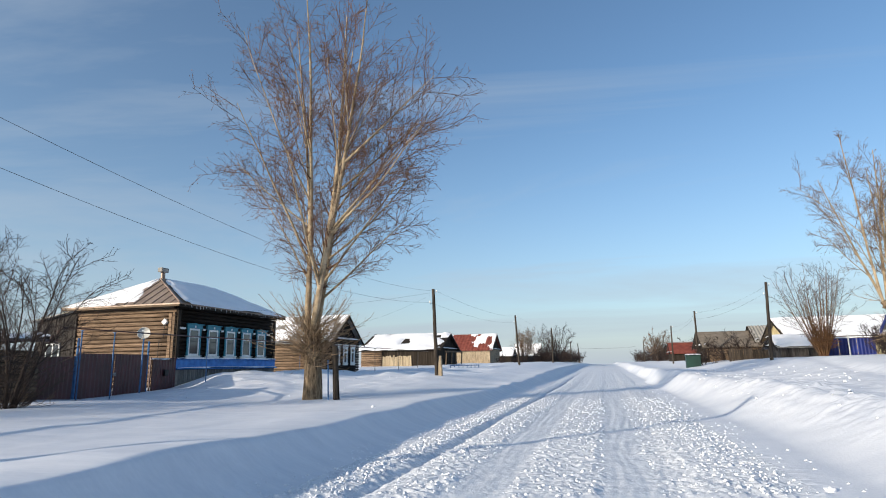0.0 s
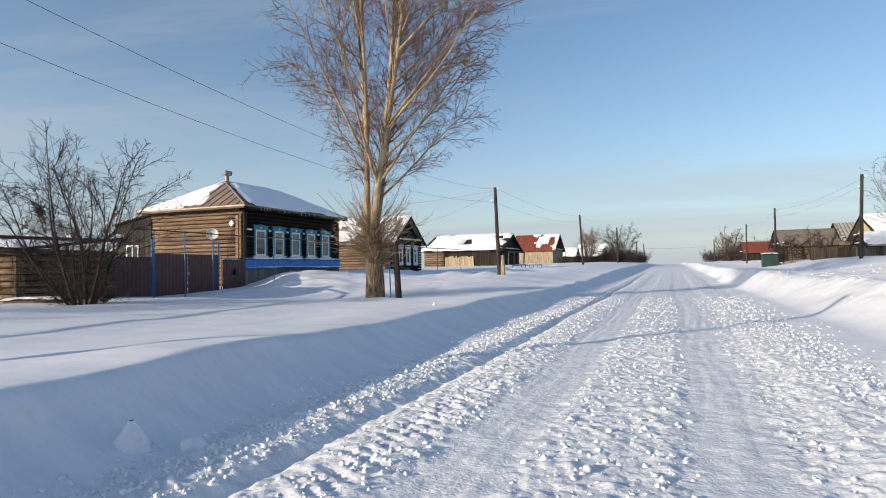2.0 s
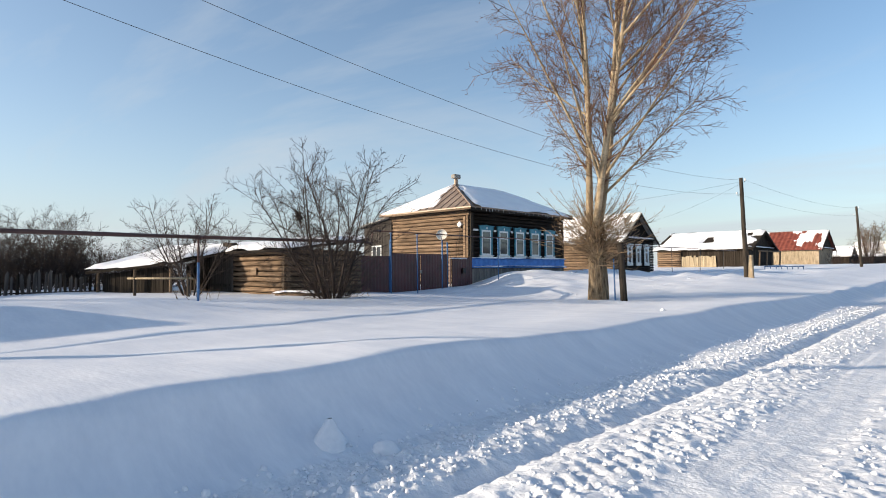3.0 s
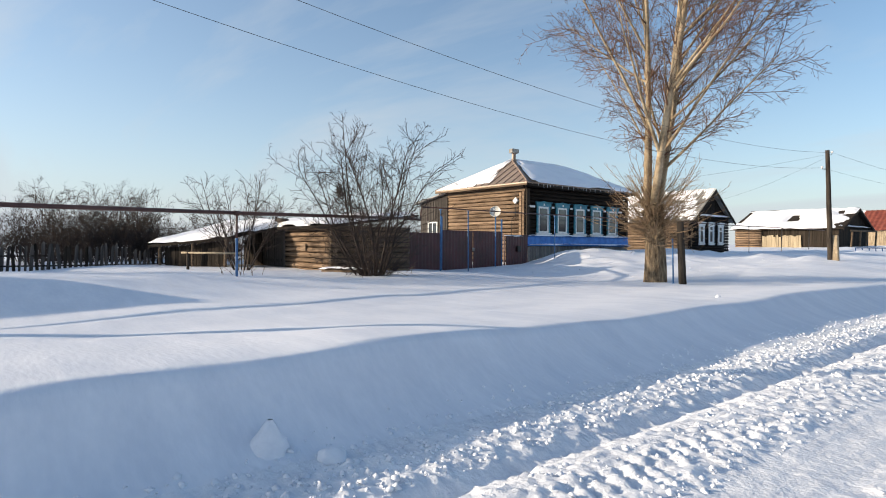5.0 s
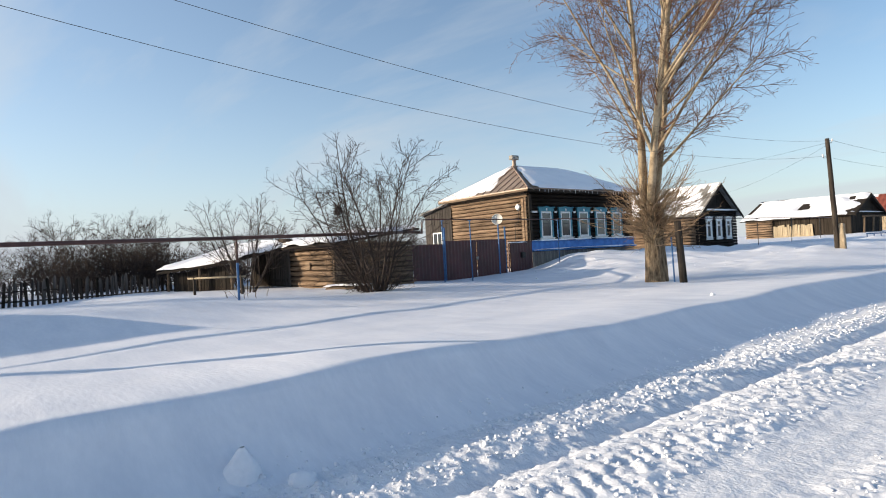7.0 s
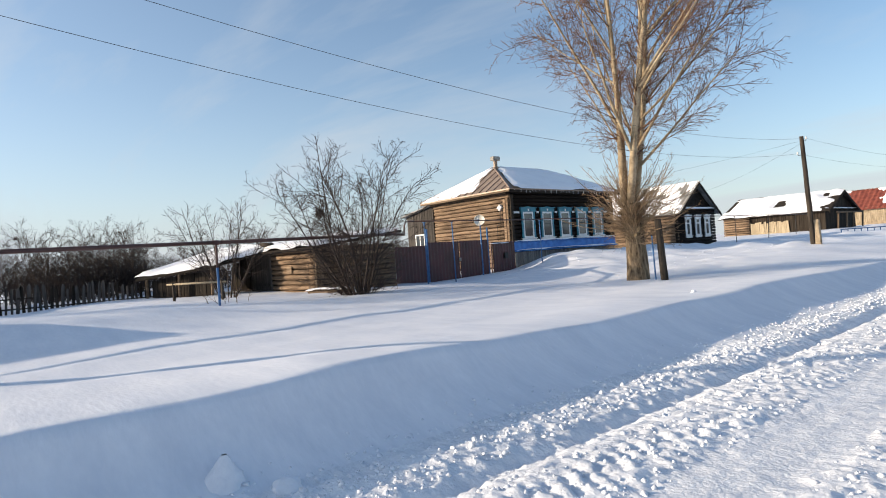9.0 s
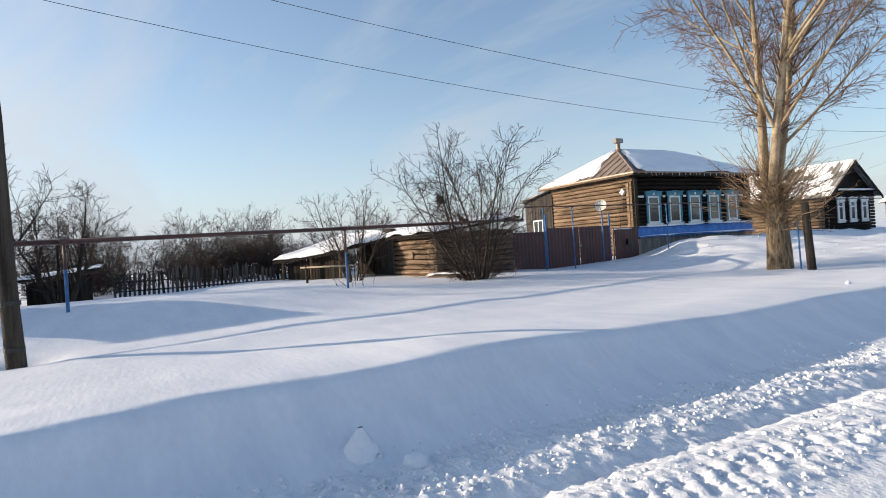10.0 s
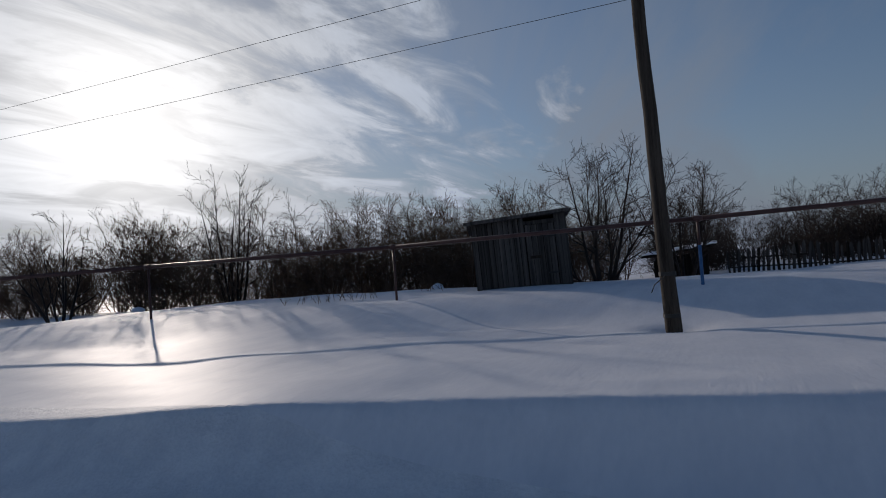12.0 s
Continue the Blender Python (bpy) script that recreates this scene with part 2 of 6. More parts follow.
# ---- mesh builders ----
class Geo:
    def __init__(self):
        self.v, self.f = [], []

    def box(self, x0, y0, z0, x1, y1, z1, m=None, c=0.0):
        """A box, with its edges cut by c."""
        b = len(self.v)
        if c <= 0:
            pts = [(x, y, z) for z in (z0, z1) for y in (y0, y1) for x in (x0, x1)]
            fs = [(0, 2, 3, 1), (4, 5, 7, 6), (0, 1, 5, 4), (2, 6, 7, 3), (0, 4, 6, 2), (1, 3, 7, 5)]
        else:
            pts = []
            for z, zi in ((z0, 1), (z1, -1)):
                for y, yi in ((y0, 1), (y1, -1)):
                    for x, xi in ((x0, 1), (x1, -1)):
                        pts += [(x, y + yi * c, z + zi * c), (x + xi * c, y, z + zi * c), (x + xi * c, y + yi * c, z)]
            k = lambda xi, yi, zi, a: 3 * (zi * 4 + yi * 2 + xi) + a
            fs = []
            for q in (0, 1):
                fs.append((k(q, 0, 0, 0), k(q, 0, 1, 0), k(q, 1, 1, 0), k(q, 1, 0, 0)))
                fs.append((k(0, q, 0, 1), k(1, q, 0, 1), k(1, q, 1, 1), k(0, q, 1, 1)))
                fs.append((k(0, 0, q, 2), k(0, 1, q, 2), k(1, 1, q, 2), k(1, 0, q, 2)))
                for r in (0, 1):
                    fs.append((k(q, r, 0, 0), k(q, r, 1, 0), k(q, r, 1, 1), k(q, r, 0, 1)))
                    fs.append((k(q, 0, r, 0), k(q, 1, r, 0), k(q, 1, r, 2), k(q, 0, r, 2)))
                    fs.append((k(0, q, r, 1), k(1, q, r, 1), k(1, q, r, 2), k(0, q, r, 2)))
                    for s in (0, 1):
                        fs.append((k(q, r, s, 0), k(q, r, s, 1), k(q, r, s, 2)))
        if m is not None:
            pts = [tuple(m @ Vector(p)) for p in pts]
        self.v += pts
        self.f += [tuple(b + i for i in q) for q in fs]
        return self

    def tube(self, pts, radii, sides=6, caps=True):
        b = len(self.v)
        pts = [Vector(p) for p in pts]
        n = len(pts)
        for i, p in enumerate(pts):
            d = (pts[min(i + 1, n - 1)] - pts[max(i - 1, 0)])
            d = d.normalized() if d.length > 1e-9 else Vector((0, 0, 1))
            u = d.cross(Vector((0.31, 0.95, 0.05)) if abs(d.z) > 0.9 else Vector((0, 0, 1))).normalized()
            w = d.cross(u)
            r = radii[i] if isinstance(radii, (list, tuple)) else radii
            for k in range(sides):
                a = 2 * math.pi * k / sides
                self.v.append(tuple(p + u * (r * math.cos(a)) + w * (r * math.sin(a))))
        for i in range(n - 1):
            for k in range(sides):
                k2 = (k + 1) % sides
                self.f.append((b + i * sides + k, b + i * sides + k2, b + (i + 1) * sides + k2, b + (i + 1) * sides + k))
        if caps:
            self.f.append(tuple(b + k for k in reversed(range(sides))))
            self.f.append(tuple(b + (n - 1) * sides + k for k in range(sides)))
        return self

    def prism(self, poly, a, b, axis="x"):
        """A flat outline pushed from a to b along an axis; the outline is in the other two, in order."""
        o = len(self.v)
        n = len(poly)
        for q in (a, b):
            for s, t in poly:
                self.v.append((q, s, t) if axis == "x" else (s, q, t) if axis == "y" else (s, t, q))
        self.f.append(tuple(o + i for i in reversed(range(n))))
        self.f.append(tuple(o + n + i for i in range(n)))
        for i in range(n):
            j = (i + 1) % n
            self.f.append((o + i, o + j, o + n + j, o + n + i))
        return self

    def slab(self, a, b, c, d, t):
        """A slab of thickness t under four corners."""
        o = len(self.v)
        a, b, c, d = (Vector(q) for q in (a, b, c, d))
        nrm = (b - a).cross(d - a).normalized()
        if nrm.z < 0:
            nrm.negate()
        self.v += [tuple(q) for q in (a, b, c, d)] + [tuple(q - nrm * t) for q in (a, b, c, d)]
        self.f += [tuple(o + i for i in q) for q in ((0, 1, 2, 3), (7, 6, 5, 4), (0, 4, 5, 1), (1, 5, 6, 2), (2, 6, 7, 3), (3, 7, 4, 0))]
        return self

    def mesh(self, name, material, smooth=False):
        me = bpy.data.meshes.new(name)
        me.from_pydata(self.v, [], self.f)
        me.materials.append(material)
        bm = bmesh.new()
        bm.from_mesh(me)
        bmesh.ops.recalc_face_normals(bm, faces=bm.faces)
        bm.to_mesh(me)
        bm.free()
        if smooth:
            me.polygons.foreach_set("use_smooth", [True] * len(me.polygons))
        me.update()
        return me


def quads(name, v, f, material, smooth=True):
    """A mesh of four-sided faces from two arrays."""
    v, f = np.asarray(v, dtype=np.float32), np.asarray(f, dtype=np.int32)
    me = bpy.data.meshes.new(name)
    me.vertices.add(len(v))
    me.vertices.foreach_set("co", v.ravel())
    me.loops.add(len(f) * 4)
    me.loops.foreach_set("vertex_index", f.ravel())
    me.polygons.add(len(f))
    me.polygons.foreach_set("loop_start", np.arange(len(f), dtype=np.int32) * 4)
    me.polygons.foreach_set("use_smooth", np.full(len(f), smooth))
    me.materials.append(material)
    me.update(calc_edges=True)
    me.validate()
    return me


def thing(name, m, label, category, group="", kind=""):
    ob = new(name)
    ob.empty_display_size = 0.2
    ob.matrix_world = m
    return tagged(ob, label, category, group, kind)


def part(name, geo, material, parent, label="", smooth=False, m=None):
    me = geo if isinstance(geo, bpy.types.Mesh) else geo.mesh(name, material, smooth)
    ob = new(name, me)
    ob.parent = parent
    if m is not None:
        ob.matrix_basis = m
    return tagged(ob, label)


def single(name, geo, material, m, label, category, group="", kind="", smooth=False):
    me = geo if isinstance(geo, bpy.types.Mesh) else geo.mesh(name, material, smooth)
    ob = new(name, me)
    ob.matrix_world = m
    return tagged(ob, label, category, group, kind)


# ---- ground ----
def vnoise(x, y, seed=0):
    """Smooth value noise in -1..1, one cell a unit."""
    x, y = np.asarray(x, dtype=np.float64), np.asarray(y, dtype=np.float64)
    xi, yi = np.floor(x), np.floor(y)
    fx, fy = x - xi, y - yi
    fx, fy = fx * fx * fx * (fx * (fx * 6 - 15) + 10), fy * fy * fy * (fy * (fy * 6 - 15) + 10)

    def h(a, b):
        q = np.sin(a * 127.1 + b * 311.7 + seed * 74.7) * 43758.5453
        return (q - np.floor(q)) * 2 - 1
    return (h(xi, yi) * (1 - fx) + h(xi + 1, yi) * fx) * (1 - fy) + (h(xi, yi + 1) * (1 - fx) + h(xi + 1, yi + 1) * fx) * fy


def step(a, b, x):
    t = np.clip((x - a) / (b - a), 0, 1)
    return t * t * (3 - 2 * t)


def crest_x(y):
    return np.interp(y, [-60, -6, -3, 0, 3, 6, 10, 15, 25, 60, 400], [-3.7, -3.95, -4.45, -5.1, -5.55, -5.72, -5.85, -6.0, -5.95, -6.2, -6.5])


def road_z(y):
    return np.interp(y, [-100, 40, 100, 200, 260, 600], [0, 0.05, 0.6, 1.15, 1.1, -3])


def broad_ground(x, y):
    """The lie of the snow without its fine relief."""
    xc, zr = crest_x(y), road_z(y)
    hc = np.interp(y, [-60, -5, 0, 3, 6, 10, 15, 18, 26, 40, 70, 150, 600], [0.46, 0.46, 0.64, 0.70, 0.645, 0.58, 0.55, 0.53, 0.48, 0.55, 1.1, 1.55, 0.0])
    hl = np.interp(y, [-60, 0, 6, 20, 26, 34, 46, 70, 110, 200, 260, 600], [0.6, 0.47, 0.5, 0.36, 0.62, 0.98, 0.95, 1.5, 1.9, 1.9, 1.5, -3])
    xa = x - 0.25 * np.clip(-y, 0, 12)
    hl = hl + 0.38 * step(-10.8, -14.6, xa) * (1 - step(-18.5, -23, x)) * (1 - step(3.0, 9.0, y)) * step(-24, -13, y) + 0.15 * step(-13, -16, x) * step(4, 8, y) * (1 - step(14, 22, y))
    hl = hl - 0.9 * step(-19, -31, x) * (1 - step(-12, 4, y))
    hc = hc + 0.05 * vnoise(y * 0.5, y * 0 + 3.1, 5)
    left = hl + (hc - hl) * np.exp(-((x - xc) / 2.6) ** 2)
    xr = np.maximum(xc + 1.05, -4.25)
    t = np.clip((x - xc) / (xr - xc), 0, 1)
    fall = np.where(t < 0.12, 1 - 2.0 * t * t, (1 - 0.0288) * np.clip((1 - t) / 0.88, 0, 1) ** 2.4)
    bank = zr + (hc - zr) * fall
    z = np.where(x < xc, left, bank)
    hr = np.interp(y, [-60, 0, 12, 25, 44, 62, 110, 200, 260, 600], [0.62, 0.62, 0.66, 0.72, 0.85, 0.9, 1.3, 1.6, 1.3, -3])
    hr2 = np.interp(y, [-60, 5, 18, 30, 44, 62, 110, 200, 260, 600], [0.7, 0.8, 1.15, 1.65, 1.75, 1.6, 1.7, 1.8, 1.4, -3])
    xg = 2.1 + 0.18 * vnoise(y * 0.22, y * 0, 9)
    xk = 4.25 + 0.45 * vnoise(y * 0.16, y * 0 + 8, 3) - 0.9 * step(20, 34, y)
    rt = np.clip((x - xg) / (xk - xg), 0, 1)
    rise = step(0, 1, rt) * (1 + 0.18 * np.exp(-((x - xk) / 0.9) ** 2))
    right = zr + 0.03 * step(1.2, xg, x) + (hr - zr) * rise + (hr2 - hr) * step(6.0, 12.0, x)
    return np.where(x > 1.2, right, z)


def turned(x, y, fx, fy, seed):
    """Value noise on a lattice turned by an angle of its own."""
    a = 0.5 + 1.7 * seed
    c, s = math.cos(a), math.sin(a)
    u, v = x * fx, y * fy
    return vnoise(u * c - v * s, u * s + v * c, seed)


def fine_ground(x, y):
    wob = 0.10 * vnoise(y * 0.35, x * 0.2, 21)
    xs = x + wob
    zone = lambda a, b, s: step(a - s, a + s, xs) * (1 - step(b - s, b + s, xs))
    churn = np.maximum.reduce([zone(-4.62, -2.62, 0.16), 0.9 * zone(-1.98, -0.78, 0.1), zone(-0.18, 1.32, 0.14), 0.03 * zone(-2.6, 0.0, 0.2)])
    far = (1 - step(45, 90, y)) * step(0.0, 3.0, y)
    c1 = turned(x, y, 3.1, 2.6, 1) + 0.6 * turned(x, y, 5.3, 4.6, 4)
    c2 = turned(x, y, 10.5, 9.0, 2) + 0.6 * turned(x, y, 15.0, 13.0, 5)
    c3 = turned(x, y, 23.0, 20.0, 3) + 0.5 * turned(x, y, 14.0, 17.0, 8)
    clods = 0.005 * c1 + 0.010 * np.maximum(c2, -0.4) + 0.018 * np.maximum(c3, -0.5)
    z = churn * far * clods
    z = z + 0.035 * zone(-4.35, -3.95, 0.16) * far + 0.03 * zone(-3.38, -2.70, 0.16) * far + 0.04 * zone(0.3, 1.2, 0.2) * far + 0.02 * zone(-1.9, -0.85, 0.12) * far
    # wheel rut with tread marks, and ridges beside it
    rut = np.exp(-((xs + 3.66) / 0.11) ** 2)
    z = z - (0.075 + 0.025 * c1) * rut * far
    tread = np.exp(-((xs + 3.05) / 0.20) ** 2) * np.maximum(0, np.sin((y + 0.6 * xs) * 2 * math.pi / 0.17)) * step(-0.2, 0.3, vnoise(x * 0.5, y * 0.35, 14))
    z = z - 0.032 * tread * far
    groove = zone(-2.58, -2.02, 0.06) + zone(-0.74, -0.22, 0.06)
    z = z + groove * far * (0.006 * vnoise(xs * 11, y * 0.5, 16) + 0.004 * vnoise(xs * 22, y * 1.2, 17) + 0.005 * c1 + 0.004 * c3)
    z = z + far * zone(1.25, 1.75, 0.25) * 0.022 * np.maximum(c2, 0)
    # drifts on open snow
    bare = step(1.9, 3.0, x) + (1 - step(-5.6, -4.6, x))
    drift = 0.045 * turned(x, y, 0.40, 0.18, 6) + 0.022 * turned(x, y, 0.9, 0.5, 7) + 0.006 * turned(x, y, 2.6, 1.4, 8) + 0.012 * np.maximum(0, turned(x, y, 1.7, 0.7, 18)) ** 2
    z = z + bare * drift
    kick = step(2.6, 4.4, x) * (1 - 0.8 * step(6, 9, x)) * (1 - step(9, 12, x)) * (1 - step(50, 70, y))
    z = z + kick * (0.07 * np.maximum(0, turned(x, y, 1.5, 1.2, 31)) + 0.10 * np.maximum(0, turned(x, y, 3.4, 2.6, 32) - 0.25) + 0.03 * turned(x, y, 7, 6, 33))
    trod = np.exp(-((x - (4.6 + 0.16 * y + 0.25 * vnoise(y * 0.2, y * 0, 40))) / 0.35) ** 2) * step(6, 9, y) * (1 - step(50, 60, y))
    z = z - trod * (0.10 + 0.04 * c1)
    # trampled heaps before the houses
    heap = step(-22, -19, x) * (1 - step(-12.5, -9, x)) * step(21, 25, y) * (1 - step(70, 90, y))
    z = z + heap * (0.22 * np.maximum(0, turned(x, y, 0.55, 0.4, 41)) + 0.10 * np.maximum(0, turned(x, y, 1.6, 1.3, 42)))
    # hollow blown out round the pole foot
    z = z - 0.13 * np.exp(-(((x + 10.25) / 0.42) ** 2 + ((y - 1.3) / 0.42) ** 2))
    # mound of cleared snow against the house front
    z = z + 0.55 * np.exp(-((x + 20.4) / 1.5) ** 2) * (step(25.2, 27.0, y) * (1 - step(28.5, 36.5, y))) + 0.22 * np.exp(-((x + 18.6) / 1.8) ** 2) * step(24, 27, y) * (1 - step(40, 48, y))
    # scuffed slope of the ploughed bank
    scuff = step(-6.0, -5.3, x) * (1 - step(-4.5, -4.2, x)) * (1 - step(30, 50, y))
    z = z + scuff * (0.010 * turned(x, y, 1.1, 0.8, 51) + 0.004 * np.maximum(0, turned(x, y, 4.0, 3.0, 52) - 0.35))
    return z


def ground_z(x, y):
    x, y = np.array([float(x)]), np.array([float(y)])
    return float(broad_ground(x, y)[0] + fine_ground(x, y)[0])


def spaced(*runs):
    """Grid lines: runs of start, end and count."""
    return np.unique(np.concatenate([np.linspace(a, b, n) for a, b, n in runs]).round(4))


gx = spaced((-420, -80, 18), (-80, -24, 48), (-24, -11, 44), (-11, -9.4, 24), (-9, -5.8, 26), (-5.8, -4.8, 14), (-4.8, 1.4, 205), (1.4, 5.2, 46), (5.2, 15, 46), (15, 60, 30), (60, 420, 18))
gy = spaced((-160, -30, 20), (-30, -6, 40), (-6, 0.4, 36), (0.4, 2.2, 26), (2.2, 12, 324), (12, 14, 46), (14, 30, 170), (30, 60, 110), (60, 160, 80), (160, 640, 40))
GX, GY = np.meshgrid(gx, gy)
GZ = broad_ground(GX, GY) + fine_ground(GX, GY)
allv = np.stack([GX.ravel(), GY.ravel(), GZ.ravel()], 1)
nx, ny = len(gx), len(gy)


def sheet(name, i0, i1, material, label, category):
    """The columns i0 to i1 of the snow grid as one object."""
    cols = np.arange(i0, i1 + 1)
    w = len(cols)
    idx = (np.arange(ny)[:, None] * nx + cols[None, :]).ravel()
    a = (np.arange(ny - 1)[:, None] * w + np.arange(w - 1)[None, :]).ravel()
    me = quads(name, allv[idx], np.stack([a, a + 1, a + w + 1, a + w], 1), material)
    ob = new(name, me)
    return tagged(ob, label, category, kind="structure")


ia, ib = int(np.searchsorted(gx, -4.62)), int(np.searchsorted(gx, 1.5))
sheet("ground_west", 0, ia, SNOW_DRIFT, "smooth wind-packed snow drifts with a ploughed bank", "ground")
sheet("road", ia, ib, SNOW_ROAD, "snow-covered village road with wheel tracks and crumbled snow", "road")
sheet("ground_east", ib, nx - 1, SNOW, "lumpy snow verge rising from the road", "ground")


# ---- trees and shrubs ----
class Wood:
    """Tapered limbs gathered into arrays of four-sided faces."""

    def __init__(self, seed):
        self.v, self.f, self.r = [], [], random.Random(seed)

    def limb(self, p, d, length, r0, r1, segs, sides, bend=0.12, up=0.0):
        """Adds one limb; returns its points and directions."""
        rnd, b = self.r, len(self.v)
        p, d = Vector(p), Vector(d).normalized()
        pts, dirs = [p.copy()], [d.copy()]
        for i in range(segs):
            d = (d + Vector((rnd.uniform(-bend, bend), rnd.uniform(-bend, bend), rnd.uniform(-bend, bend) + up))).normalized()
            p = p + d * (length / segs)
            pts.append(p.copy())
            dirs.append(d.copy())
        for i, (q, e) in enumerate(zip(pts, dirs)):
            r = r0 + (r1 - r0) * (i / segs)
            u = e.cross(Vector((0.3, 0.94, 0.1)) if abs(e.z) > 0.85 else Vector((0, 0, 1))).normalized()
            w = e.cross(u)
            for k in range(sides):
                a = 2 * math.pi * k / sides
                self.v.append(q + u * (r * math.cos(a)) + w * (r * math.sin(a)))
        for i in range(segs):
            for k in range(sides):
                k2 = (k + 1) % sides
                self.f.append((b + i * sides + k, b + i * sides + k2, b + (i + 1) * sides + k2, b + (i + 1) * sides + k))
        return pts, dirs

    def aside(self, d, lo, hi):
        """A direction lo to hi degrees off d."""
        rnd = self.r
        u = d.orthogonal().normalized()
        u.rotate(Matrix.Rotation(rnd.uniform(0, 2 * math.pi), 3, d))
        a = radians(rnd.uniform(lo, hi))
        return d * math.cos(a) + u * math.sin(a)

    def mesh(self, name, material):
        return quads(name, [tuple(q) for q in self.v], self.f, material)


def along(pts, dirs, t):
    k = min(int(t * (len(pts) - 1)), len(pts) - 2)
    s = t * (len(pts) - 1) - k
    return pts[k].lerp(pts[k + 1], s), dirs[k + 1]


def sprays(tw, pts, dirs, count, t0, length, angle, r, sub, up=0.05, taper=0.5, bud=0.0):
    """Side shoots along a limb, with twigs and buds of their own."""
    for i in range(count):
        t = t0 + (1 - t0) * (i + tw.r.random()) / count
        p, d = along(pts, dirs, min(t, 0.999))
        L = length * (1 - taper * t) * tw.r.uniform(0.6, 1.25)
        a, b = tw.limb(p, tw.aside(d, *angle), L, r, r * 0.5, 3, 3, 0.16, up)
        for j in range(sub):
            q, e = along(a, b, tw.r.uniform(0.2, 0.99))
            c, g = tw.limb(q, tw.aside(e, 25, 60), L * tw.r.uniform(0.22, 0.5), r * 0.6, r * 0.42, 2, 3, 0.2, up)
            if bud and tw.r.random() < 0.6:
                tw.limb(c[-1], g[-1], bud * 5, bud * 0.7, bud, 1, 3, 0.2, up)
            elif tw.r.random() < 0.5:
                q2, e2 = along(c, g, 0.6)
                tw.limb(q2, tw.aside(e2, 30, 60), L * 0.16, r * 0.45, r * 0.4, 1, 3, 0.2, up)


